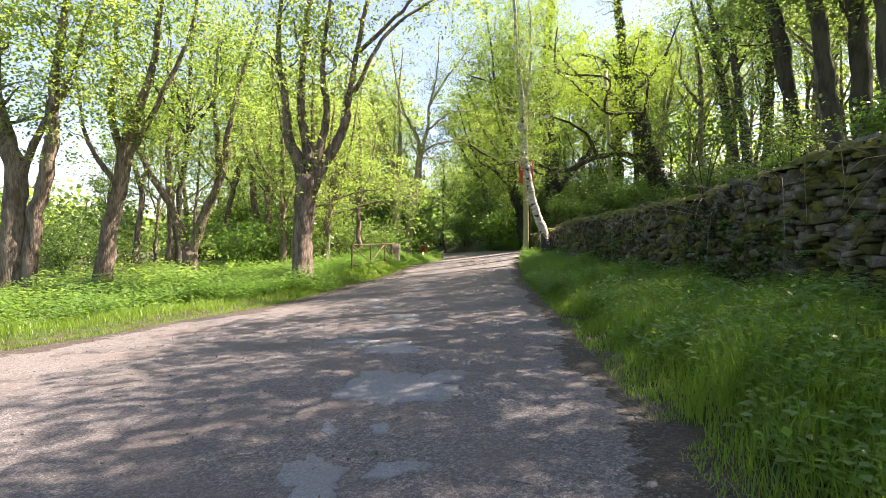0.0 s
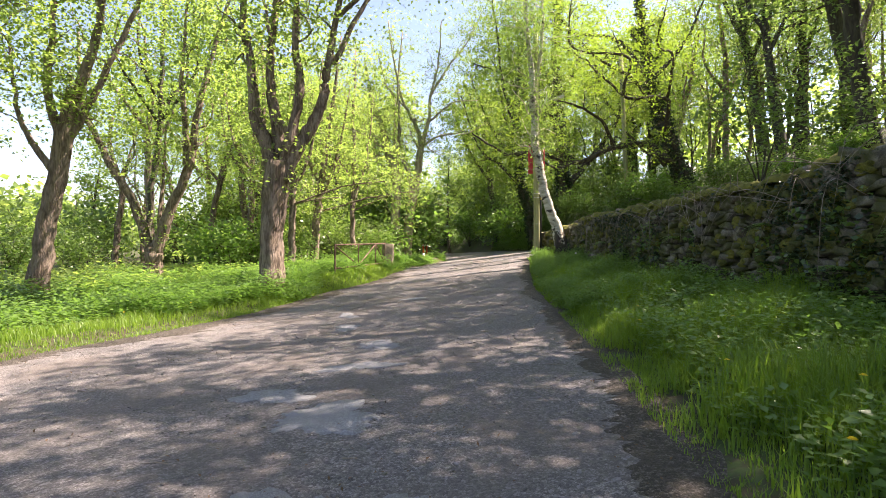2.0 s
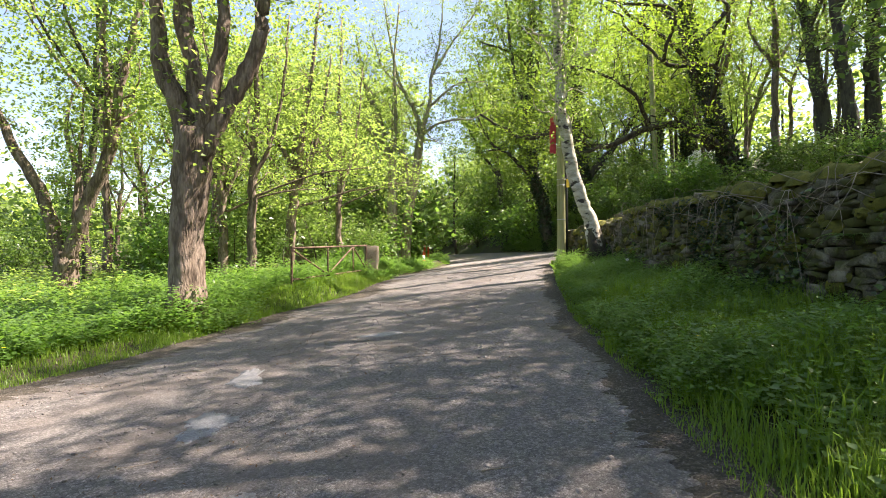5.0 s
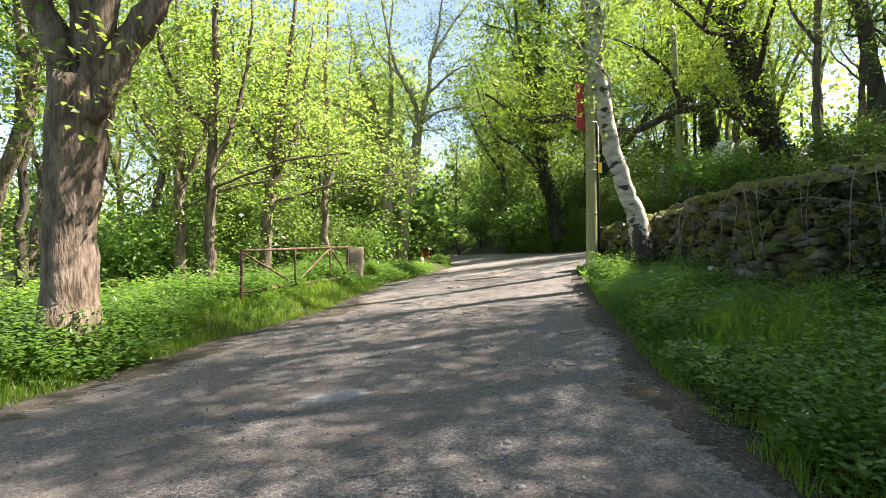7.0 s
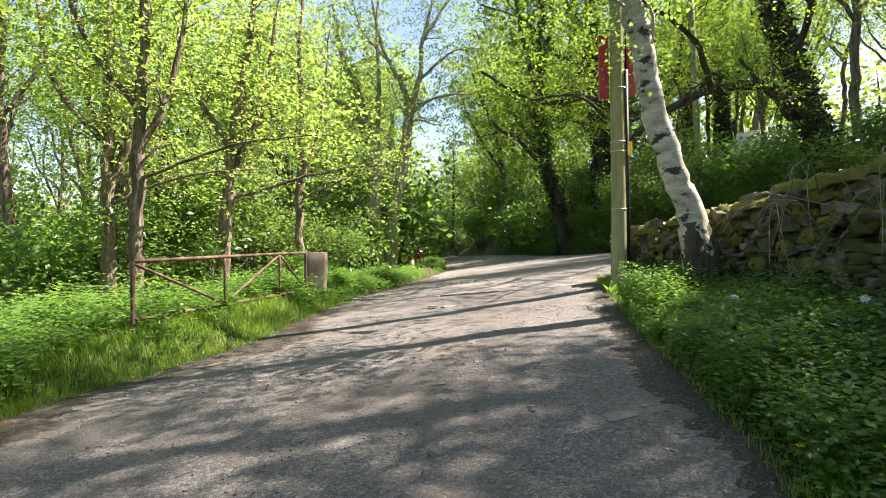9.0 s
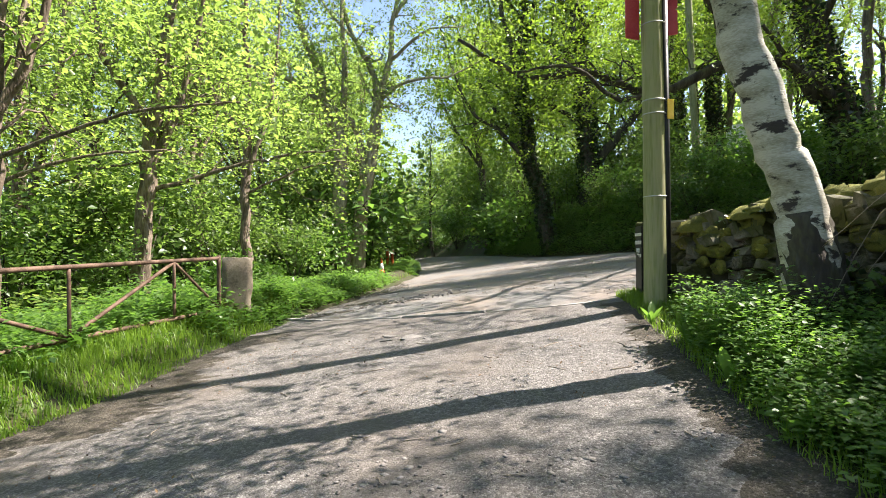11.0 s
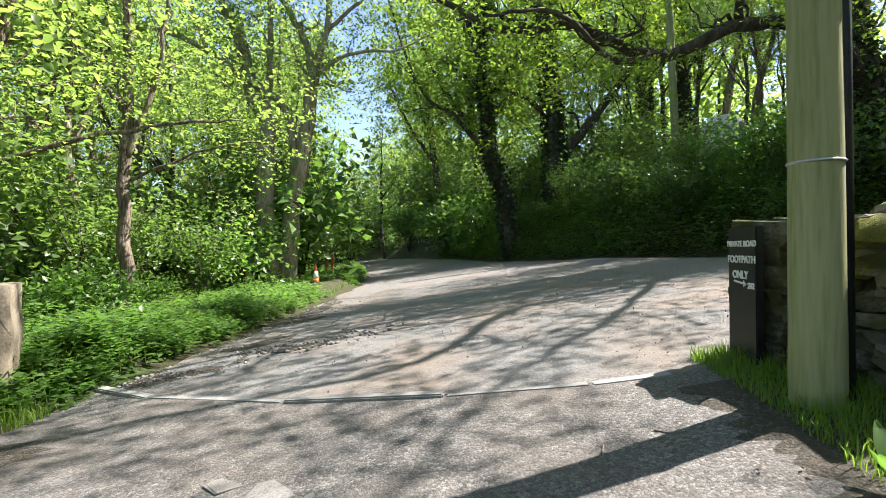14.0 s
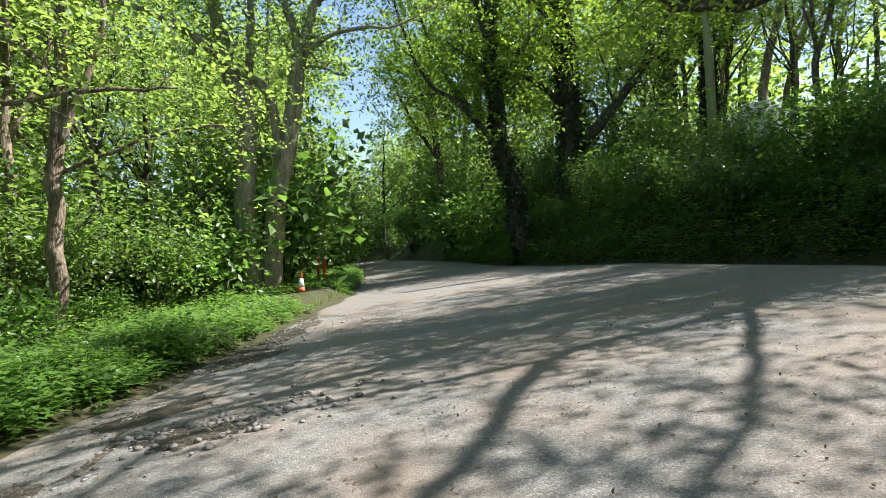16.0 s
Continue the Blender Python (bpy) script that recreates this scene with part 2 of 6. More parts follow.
LEAF_OAK = leafy("oak_leaf", (0.065, 0.105, 0.018), (0.12, 0.16, 0.03), (0.33, 0.49, 0.04), 0.48, 0.42, 0.5)
LEAF_IVY = leafy("ivy_leaf", (0.014, 0.030, 0.010), (0.03, 0.055, 0.016), (0.05, 0.10, 0.02), 0.15, 0.35, 0.5)
LEAF_HERB = leafy("herb_leaf", (0.055, 0.12, 0.024), (0.125, 0.205, 0.05), (0.30, 0.54, 0.07), 0.4, 0.42, 0.5)
LEAF_BANK = leafy("bramble_leaf", (0.04, 0.085, 0.02), (0.11, 0.17, 0.042), (0.25, 0.42, 0.06), 0.35, 0.35, 0.5)
GRASS = leafy("grass_blade", (0.06, 0.125, 0.012), (0.14, 0.21, 0.03), (0.40, 0.62, 0.06), 0.4, 0.45)
LITTER = leafy("leaf_litter", (0.09, 0.055, 0.03), (0.2, 0.13, 0.075), (0.12, 0.07, 0.03), 0.1, 0.8, 0.2)

# ---------------------------------------------------------------- mesh helpers
def tri_mesh(name, verts, tris, smooth=False):
    me = bpy.data.meshes.new(name)
    v = np.asarray(verts, dtype=np.float32).reshape(-1, 3)
    f = np.asarray(tris, dtype=np.int32).reshape(-1, 3)
    me.vertices.add(len(v))
    me.vertices.foreach_set("co", v.ravel())
    me.loops.add(f.size)
    me.loops.foreach_set("vertex_index", f.ravel())
    me.polygons.add(len(f))
    me.polygons.foreach_set("loop_start", np.arange(len(f), dtype=np.int32) * 3)
    if smooth:
        me.polygons.foreach_set("use_smooth", np.ones(len(f), dtype=bool))
    me.update(calc_edges=True)
    return me


def part(name, shape, material, parent=None, label=""):
    """Links a bmesh or mesh as one object, under a thing where one is given."""
    if isinstance(shape, bmesh.types.BMesh):
        me = bpy.data.meshes.new(name)
        shape.to_mesh(me)
        shape.free()
    else:
        me = shape
    if not me.materials:
        me.materials.append(material)
    ob = new(name, me)
    if parent is not None:
        ob.parent = parent
    if label:
        ob["label"] = label
    return ob


def empty(name, m, label, category, group=""):
    ob = new(name)
    ob.matrix_world = m
    return tagged(ob, label, category, group)


class Soup:
    """Collects triangles."""
    def __init__(self):
        self.v, self.f, self.n = [], [], 0

    def add(self, v, f):
        v, f = np.asarray(v, float).reshape(-1, 3), np.asarray(f, int).reshape(-1, 3)
        self.v.append(v)
        self.f.append(f + self.n)
        self.n += len(v)

    def mesh(self, name, smooth=False):
        return tri_mesh(name, np.concatenate(self.v), np.concatenate(self.f), smooth)


def spline(pts, n):
    """Catmull-Rom through the points, n samples."""
    p = np.asarray(pts, float)
    p = np.vstack([2 * p[0] - p[1], p, 2 * p[-1] - p[-2]])
    m = len(p) - 3
    u = np.linspace(0, m - 1e-6, n)
    i = u.astype(int)
    t = (u - i)[:, None]
    a, b, c, d = p[i], p[i + 1], p[i + 2], p[i + 3]
    return 0.5 * (2 * b + (c - a) * t + (2 * a - 5 * b + 4 * c - d) * t * t + (3 * b - a - 3 * c + d) * t ** 3)


def tube(soup, pts, radii, sides=6, lump=0.0, rng=None):
    """A tapered tube with closed ends along the points."""
    p = np.asarray(pts, float)
    n = len(p)
    r = np.interp(np.linspace(0, 1, n), np.linspace(0, 1, len(radii)), radii)
    d = np.gradient(p, axis=0)
    d /= np.linalg.norm(d, axis=1)[:, None] + 1e-9
    up = np.array([0.0, 0, 1]) if abs(d[0, 2]) < 0.9 else np.array([1.0, 0, 0])
    s = np.cross(d, up)
    s /= np.linalg.norm(s, axis=1)[:, None] + 1e-9
    w = np.cross(s, d)
    a = np.arange(sides) * 2 * math.pi / sides
    rr = r[:, None] * np.ones(sides)
    if lump and rng is not None:
        rr = rr * (1 + lump * (rng.random((n, sides)) - 0.5) + lump * 0.8 * np.cos(3 * a + rng.random() * 6))
    v = p[:, None] + rr[..., None] * (np.cos(a)[None, :, None] * s[:, None] + np.sin(a)[None, :, None] * w[:, None])
    v = np.vstack([v.reshape(-1, 3), p[:1], p[-1:]])
    i = np.arange(n - 1)[:, None] * sides
    j = np.arange(sides)[None]
    k = (j + 1) % sides
    f = [np.stack([i + j, i + k, i + sides + k], -1).reshape(-1, 3), np.stack([i + j, i + sides + k, i + sides + j], -1).reshape(-1, 3)]
    j, k = j[0], k[0]
    f.append(np.stack([k, j, np.full(sides, n * sides)], -1))
    f.append(np.stack([(n - 1) * sides + j, (n - 1) * sides + k, np.full(sides, n * sides + 1)], -1))
    soup.add(v, np.concatenate(f))


def leaves(soup, at, size, rng, up=0.5, ratio=0.62, fold=0.25, way=None, fine=False):
    """One folded leaf of two triangles at each place."""
    n = len(at)
    if not n:
        return
    d = rng.normal(size=(n, 3)) if way is None else way + rng.normal(size=(n, 3)) * 0.35
    d[:, 2] *= 0.6
    d /= np.linalg.norm(d, axis=1)[:, None]
    q = rng.normal(size=(n, 3)) * (1 - up) + np.array([0, 0, 1.0]) * up * 1.6
    s = np.cross(d, q)
    s /= np.linalg.norm(s, axis=1)[:, None] + 1e-9
    nn = np.cross(s, d)
    ln = size * (0.65 + 0.7 * rng.random(n))[:, None]
    wd = ln * ratio * 0.5
    mid = at + d * ln * 0.45 + nn * ln * fold * 0.5
    if fine:
        q1, q2 = at + d * ln * 0.28 + nn * ln * fold * 0.35, at + d * ln * 0.68 + nn * ln * fold * 0.3
        v = np.stack([at, q1 + s * wd, q2 + s * wd * 0.8, at + d * ln - nn * ln * 0.06, q2 - s * wd * 0.8, q1 - s * wd], 1).reshape(-1, 3)
        b = np.arange(n)[:, None] * 6
        soup.add(v, np.concatenate([b + np.array([[0, 1, 2]]), b + np.array([[0, 2, 3]]), b + np.array([[0, 3, 4]]), b + np.array([[0, 4, 5]])]))
        return
    v = np.stack([at, mid + s * wd, at + d * ln, mid - s * wd], 1).reshape(-1, 3)
    b = np.arange(n)[:, None] * 4
    soup.add(v, np.concatenate([b + np.array([[0, 1, 2]]), b + np.array([[0, 2, 3]])]))


def noise2(x, y, f, seed=0.0):
    """Smooth vectorised noise from a few waves, about -1 to 1."""
    return (np.sin(x * f + 1.7 * np.sin(y * f * 0.83 + seed) + seed) + np.sin(y * f * 1.13 + 1.3 * np.sin(x * f * 0.71 + 2.1 * seed) + 2 + seed)) * 0.5


def smooth01(v):
    v = np.clip(v, 0, 1)
    return v * v * (3 - 2 * v)


# ---------------------------------------------------------------- plan of the place
def along(y, ys, xs):
    return np.interp(y, ys, xs)


def base_z(y):
    return along(y, (-60, 0, 9, 13, 17, 22, 25, 28, 34, 45, 60, 100), (-0.4, -0.08, -0.05, 0.03, 0.16, 0.42, 0.62, 0.70, 0.60, 0.45, 0.5, 0.6))


def cross_fall(y):
    return along(y, (0, 13, 18, 24, 27), (0.05, 0.055, 0.085, 0.11, 0.115))


def right_edge(y):
    return along(y, (-20, 3, 5.6, 10, 17.4, 21, 25.5), (1.3, 1.55, 1.85, 2.3, 2.75, 3.2, 3.9))


def left_edge(y):
    return along(y, (-20, 5, 9, 13, 18.5, 20.4, 23.2, 27, 28.5), (-9.5, -9.2, -8.3, -5.6, -4.3, -3.9, -2.5, -1.9, -1.7))


def road_left(y):
    return along(y, (26, 29, 33, 43, 52, 75, 100, 140), (-1.95, -1.45, -0.9, 0.0, 0.0, -1.7, -6, -18))


def road_right(y):
    return along(y, (24, 26.5, 30, 34, 37.5, 41, 49, 60, 75, 100, 140), (22, 16.5, 13.8, 12, 10.9, 9.4, 7, 6.2, 4.2, 0, -12))


def wall_face(y):
    return along(y, (-20, 6, 11, 15, 19, 22.6, 23.6, 24.5, 26), (5.75, 5.65, 5.4, 5.1, 4.9, 4.82, 4.6, 4.34, 4.18))


def wall_top(y):
    return along(y, (-20, 0, 6.4, 8.2, 11, 15, 20, 22, 24, 26), (3.0, 2.9, 2.8, 2.72, 2.45, 2.4, 2.4, 2.3, 2.08, 2.05))


def height(x, y):
    """The ground's height, for arrays or numbers."""
    x, y = np.asarray(x, float), np.asarray(y, float)
    z = base_z(y) + cross_fall(y) * (np.clip(x, -9, 9.5) - 1)
    # verge beside the track
    before = 1 - smooth01((y - 25.2) / 1.5)
    dx = x - right_edge(y)
    z = z + before * 0.28 * smooth01(dx / 3.0)
    dl = np.where(y < 28, left_edge(np.minimum(y, 28)), road_left(y)) - x
    z = z + along(y, (0, 14, 19, 22, 28, 36, 44, 60), (0.14, 0.14, 0.24, 0.42, 0.42, 0.24, 0.42, 0.4)) * smooth01(dl / 0.9) - 0.03 * np.clip(dl - 14, 0, 60) + 0.15 * np.clip(dl - 40, 0, 220)
    # behind the wall the land lies higher
    back = wall_top(y) - 0.3 + 0.27 * np.clip(x - wall_face(y) - 0.3, 0, 40)
    k = smooth01((x - wall_face(y) - 0.25) / 0.3) * (1 - smooth01((y - 23.5 - 0.12 * (x - 5)) / 2.5))
    z = z * (1 - k) + back * k
    # bank beyond the road
    db = (x - road_right(np.maximum(y, 24))) * 0.85
    bank = 1.0 * np.clip(db, 0, 2.4) * smooth01(db / 1.2) + 0.32 * np.clip(db - 2.4, 0, 45) - 0.25 * np.clip(db - 60, 0, 100)
    z = z + np.where(y > 24, bank * smooth01((y - 26) / 4), 0)
    far = smooth01((np.hypot(x, y - 20) - 60) / 60)
    rough = 0.05 * noise2(x, y, 0.9, 1.0) + 0.03 * noise2(x, y, 2.3, 4.0)
    on_track = (x > left_edge(np.minimum(y, 28)) - 0.3) & (x < right_edge(np.minimum(y, 25)) + 0.2) & (y < 28)
    on_road = (x > road_left(y) - 0.3) & (x < road_right(y) + 0.3) & (y > 25.5)
    z = z + np.where(on_track | on_road, 0, rough * (1 + 3 * far))
    return z


def H(x, y):
    return float(height(x, y))


def grid_mesh(name, X, Y, Z, smooth=True):
    r, c = X.shape
    i = (np.arange(r - 1)[:, None] * c + np.arange(c - 1)[None]).ravel()
    f = np.concatenate([np.stack([i, i + 1, i + c + 1], -1), np.stack([i, i + c + 1, i + c], -1)])
    return tri_mesh(name, np.stack([X, Y, Z], -1).reshape(-1, 3), f, smooth)


def graded(lo, hi, fine, reach, grow=1.25):
    """Even lines from lo to hi, then ever wider steps out to reach on both sides."""
    v = list(np.arange(lo, hi + 1e-6, fine))
    step, a, b = fine, lo, hi
    while b < reach:
        step *= grow
        b, a = b + step, a - step
        v = [a] + v + [b]
    return np.array(v)


gx, gy = graded(-11, 17, 0.32, 420), graded(-3, 52, 0.34, 420)
X, Y = np.meshgrid(gx, gy)
Z = height(X, Y)
sunk = ((X > left_edge(np.minimum(Y, 28)) + 0.1) & (X < right_edge(np.minimum(Y, 25)) - 0.1) & (Y < 27) & (Y > -24)) | ((X > road_left(Y) + 0.1) & (X < road_right(Y) - 0.1) & (Y > 27) & (Y < 140))
ground = part("ground", grid_mesh("ground", X, Y, Z - np.where(sunk, 0.06, 0)), SOIL)
tagged(ground, "dark woodland earth under grass and leaf litter", "ground", kind="structure")


KERB = ((-1.95, 27.75), (-1.2, 27.15), (-0.4, 26.6), (0.76, 26.02), (1.87, 25.64), (2.88, 25.40), (3.6, 25.33))
KX, KY = [p[0] for p in KERB], [p[1] for p in KERB]


def kerb_y(x):
    return np.interp(x, KX, KY)


def track_sheet():
    u = np.linspace(0, 1, 60)
    v = np.concatenate([np.linspace(0, 0.35, 30), np.linspace(0.36, 1, 150)])
    rows_x, rows_y = [], []
    for q in v:
        y0 = -22 + q * 48.5
        l, r = left_edge(y0) + 0.15 * math.sin(y0 * 2.3) + 0.06 * math.sin(y0 * 7.7), right_edge(min(y0, 25.5)) + 0.08 + 0.1 * math.sin(y0 * 2.9 + 1) + 0.05 * math.sin(y0 * 8.3)
        xs = l + (r - l) * u
        ye = kerb_y(xs) + 0.03
        ys = np.full(60, y0)
        blend = smooth01((y0 - 20) / 6.5)
        ys = ys + (ye - 26.5) * blend
        rows_x.append(xs)
        rows_y.append(ys)
    Xq, Yq = np.array(rows_x), np.array(rows_y)
    Zq = height(Xq, Yq) + 0.012 + 0.010 * noise2(Xq, Yq, 3.1, 2) + 0.014 * noise2(Xq, Yq, 0.9, 5)
    Zq[:, 0] -= 0.1
    Zq[:, -1] -= 0.1
    return part("track", grid_mesh("track", Xq, Yq, Zq), GRAVEL)


tagged(track_sheet(), "worn grey gravel track with pale bare patches", "track", kind="structure")


def road_sheet():
    u = np.linspace(0, 1, 90)
    ys = np.concatenate([np.linspace(0, 1, 120) ** 1.8 * 113 + 26.6])
    rows_x, rows_y = [], []
    for y0 in ys:
        l, r = road_left(y0) + 0.12 * math.sin(y0 * 1.9), road_right(y0) + 0.12 * math.sin(y0 * 2.3 + 2)
        xs = l + (r - l) * u
        near = kerb_y(xs) + np.clip(xs - 3.75, 0, 30) * 0.02
        rows_x.append(xs)
        rows_y.append(np.full(90, y0) + (near - 26.6) * (1 - smooth01((y0 - 26.6) / 6)))
    Xq, Yq = np.array(rows_x), np.array(rows_y)
    Zq = height(Xq, Yq) + 0.014 + 0.010 * noise2(Xq, Yq, 0.8, 7)
    Zq[:, 0] -= 0.1
    Zq[:, -1] -= 0.1
    return part("road", grid_mesh("road", Xq, Yq, Zq), ASPHALT)


tagged(road_sheet(), "grey asphalt lane dusted with grit and litter", "road", kind="structure")

# ---------------------------------------------------------------- trees
def side_twigs(rng, wood, tips, pts, radius, length, count, start, lift=0.35, depth=2, steps=5, crook=0.2):
    """Crooked branches that leave a stem beyond the fraction start and split on; their outer ends are put into tips."""
    n = len(pts)
    for _ in range(count):
        q = start + (1 - start) * rng.random() ** 0.8
        i = min(int(q * (n - 1)), n - 2)
        d = pts[i + 1] - pts[i]
        d = d / (np.linalg.norm(d) + 1e-9)
        s = rng.normal(size=3)
        s -= d * s.dot(d)
        s /= np.linalg.norm(s) + 1e-9
        way = s * 0.9 + d * 0.45 + np.array([0, 0, lift])
        way /= np.linalg.norm(way)
        ln = length * (0.6 + 0.7 * rng.random()) * (1.15 - 0.5 * q)
        m = steps if depth > 1 else max(4, steps - 2)
        p = [pts[i]]
        for _ in range(m):
            way = way + rng.normal(size=3) * crook * 1.6 + np.array([0, 0, 0.07])
            way /= np.linalg.norm(way)
            p.append(p[-1] + way * ln / m)
        p = np.array(p)
        r = max(radius * (1 - 0.6 * q) * (0.35 + 0.25 * rng.random()), 0.008)
        tube(wood, p, (r, r * 0.65, max(r * 0.25, 0.004)), (5 if steps > 6 else 4) if depth > 1 else 3)
        if depth > 1:
            side_twigs(rng, wood, tips, p, r, ln * 0.55, 3, 0.25, lift * 0.6, depth - 1, steps, crook)
        tips.append(p[2:] if depth > 1 else p[1:])


def tree(name, m, stems, rng, leaf, bark, crown_leaves, leaf_size, label, spread=0.55, twigs=9, twig_length=2.2, start=0.45, sides=9, ivy=0.0, group="", category="tree", fine=False, steps=8, crook=0.26, limb_start=0.2):
    """A tree from hand-set stems ((points), radius at foot, radius at top); twigs, leaves and, where wanted, ivy grow on them."""
    root = empty(name, m, label, category, group)
    wood, tips, ivy_at = Soup(), [], []
    for points, r0, r1 in stems:
        p = spline(points, 4 + 4 * len(points))
        ln = np.linalg.norm(np.diff(p, axis=0), axis=1).sum()
        p[1:-1] += rng.normal(size=(len(p) - 2, 3)) * 0.012 * ln / len(points)
        radii = [r0 * 1.25, r0, r0 * 0.92, r0 + (r1 - r0) * 0.5, r1] if points[0][2] <= 0.05 else [r0, r0 + (r1 - r0) * 0.5, r1]
        tube(wood, p, radii, sides, 0.14, rng)
        n_tw = max(2, int(twigs * ln / 9))
        side_twigs(rng, wood, tips, p, (r0 + r1) * 0.5, twig_length, n_tw, start if points[0][2] <= 0.05 else limb_start, steps=steps, crook=crook)
        if r1 < 0.15:
            tips.append(p[-5:])
        if ivy and points[0][2] <= 0.05:
            k = int(ivy * ln)
            i = rng.integers(0, len(p), k)
            a = rng.random(k) * 6.283
            rr = (r0 + (r1 - r0) * i / len(p)) * (0.95 + 0.45 * rng.random(k)) + 0.1 * rng.random(k)
            ivy_at.append(p[i] + np.stack([np.cos(a) * rr, np.sin(a) * rr, rng.normal(size=k) * 0.3], -1))
    part("trunk", wood.mesh("trunk", True), bark, root)
    at = np.concatenate(tips)
    pick = at[rng.integers(0, len(at), crown_leaves // 12)]
    knots = pick + rng.normal(size=pick.shape) * spread
    al = np.repeat(knots, 12, 0) + rng.normal(size=(len(knots) * 12, 3)) * np.array([0.24, 0.24, 0.09]) * (0.6 + leaf_size * 2.4)
    cs = Soup()
    leaves(cs, al, leaf_size, rng, 0.6, fine=fine)
    part("crown", cs.mesh("crown"), leaf, root, "spring-green leaves")
    if ivy:
        s = Soup()
        leaves(s, np.concatenate(ivy_at), 0.15, rng, 0.3, 0.9)
        part("ivy", s.mesh("ivy"), LEAF_IVY, root, "dark glossy ivy")
    return root


def wild_stems(rng, tall, lean=0.06, forks=3, r=0.18, fork_at=0.4):
    """Random stems of a woodland tree that forks part of the way up."""
    top = np.array([rng.normal() * lean * tall, rng.normal() * lean * tall, tall])
    mid = top * fork_at + np.array([rng.normal() * 0.2, rng.normal() * 0.2, 0])
    out = [([(0, 0, -0.3), tuple(mid * 0.5 + rng.normal(size=3) * (0.12, 0.12, 0)), tuple(mid), tuple(mid + (top - mid) * 0.5 + rng.normal(size=3) * 0.35), tuple(top)], r, r * 0.12)]
    for i in range(forks):
        a = rng.random() * 6.283
        q = 0.85 + 0.35 * rng.random()
        s = mid * q
        reach = tall * (0.14 + 0.16 * rng.random())
        e = s + np.array([math.cos(a) * reach, math.sin(a) * reach, (tall - s[2]) * (0.55 + 0.4 * rng.random())])
        out.append(([tuple(s), tuple(s + (e - s) * 0.35 + np.array([math.cos(a), math.sin(a), -0.2]) * 0.4), tuple(s + (e - s) * 0.7 + rng.normal(size=3) * 0.3), tuple(e)], r * 0.55, r * 0.08))
    return out


def at(x, y, sink=0.05, turn=0):
    return pose(x, y, H(x, y) - sink, 0, 0, turn)


def stem(*v):
    return [tuple(v[i:i + 3]) for i in range(0, len(v), 3)]


R = np.random.default_rng(11)
# the great willow-like tree beside the track, four stems
tree("broad_tree", at(-5.28, 19.0), [
    (stem(0, 0, 0, 0.0, 0.0, 1.4, 0.06, 0, 2.8, 0.2, 0, 4.25), 0.375, 0.42),
    (stem(0.12, 0, 3.7, -0.12, 0, 4.7, -0.5, -0.1, 5.7, -0.62, 0, 7.0, -0.9, 0, 9.2, -0.7, 0.3, 12.5), 0.27, 0.05),
    (stem(0.2, 0.1, 3.9, 0.12, 0.2, 5.2, -0.12, 0.3, 6.6, -0.15, 0.4, 8.0, 0.1, 0.6, 11.0, 0.1, 0.8, 13.5), 0.22, 0.05),
    (stem(0.3, 0, 3.9, 0.7, -0.15, 5.2, 0.98, -0.2, 6.6, 0.85, -0.3, 7.7, 0.95, -0.4, 9.2, 1.5, -0.5, 12.5), 0.19, 0.04),
    (stem(0.3, 0, 3.7, 0.75, 0.1, 4.6, 1.25, 0.2, 5.45, 1.62, 0.2, 6.3, 1.72, 0.2, 7.3, 2.1, 0.3, 9.4, 2.8, 0.5, 13), 0.26, 0.05),
    (stem(0.6, 0, 5.0, 0.2, -0.5, 6.0, 0.3, -0.9, 7.6, 0.0, -1.1, 9.6), 0.09, 0.03),
    (stem(1.9, 0.2, 7.4, 3.0, 0.5, 9.6, 4.6, 0.8, 11.0, 6.6, 1.0, 12.2), 0.09, 0.02),
    (stem(2.1, 0.3, 9.0, 3.8, 0.2, 10.6, 5.2, 0.0, 12.6, 6.2, 0.0, 14.4), 0.08, 0.02),
], R, LEAF_LIGHT, BARK, 14000, 0.13, "tall grey-brown tree with four stems beside the track", 0.7, 9, 2.2, 0.97, 14, limb_start=0.62)
tree("forked_tree", at(-12.2, 24.3), [
    (stem(0, 0, 0, 0.05, 0, 0.8, 0.1, 0, 1.6), 0.38, 0.3),
    (stem(0, 0, 1.2, -1.0, 0.2, 3.6, -2.3, 0.4, 5.6, -3.4, 0.6, 8.0, -3.6, 0.6, 11), 0.22, 0.05),
    (stem(0.1, 0, 1.2, 0.8, 0, 3.2, 1.6, 0, 5.0, 1.9, 0, 7.0, 2.4, 0.2, 9.5, 3.4, 0.3, 13), 0.26, 0.05),
    (stem(1.5, 0, 5.0, 1.2, 0.3, 7.0, 1.1, 0.3, 9.0, 1.4, 0.2, 12.5), 0.17, 0.04),
    (stem(0.1, 0.1, 1.4, 0.3, 0.2, 4.0, 0.4, 0.4, 7.0), 0.10, 0.03),
], R, LEAF_LIGHT, BARK, 10500, 0.13, "dark forked tree among low green plants", 0.7, 10, 2.0, 0.9, 10, limb_start=0.45)
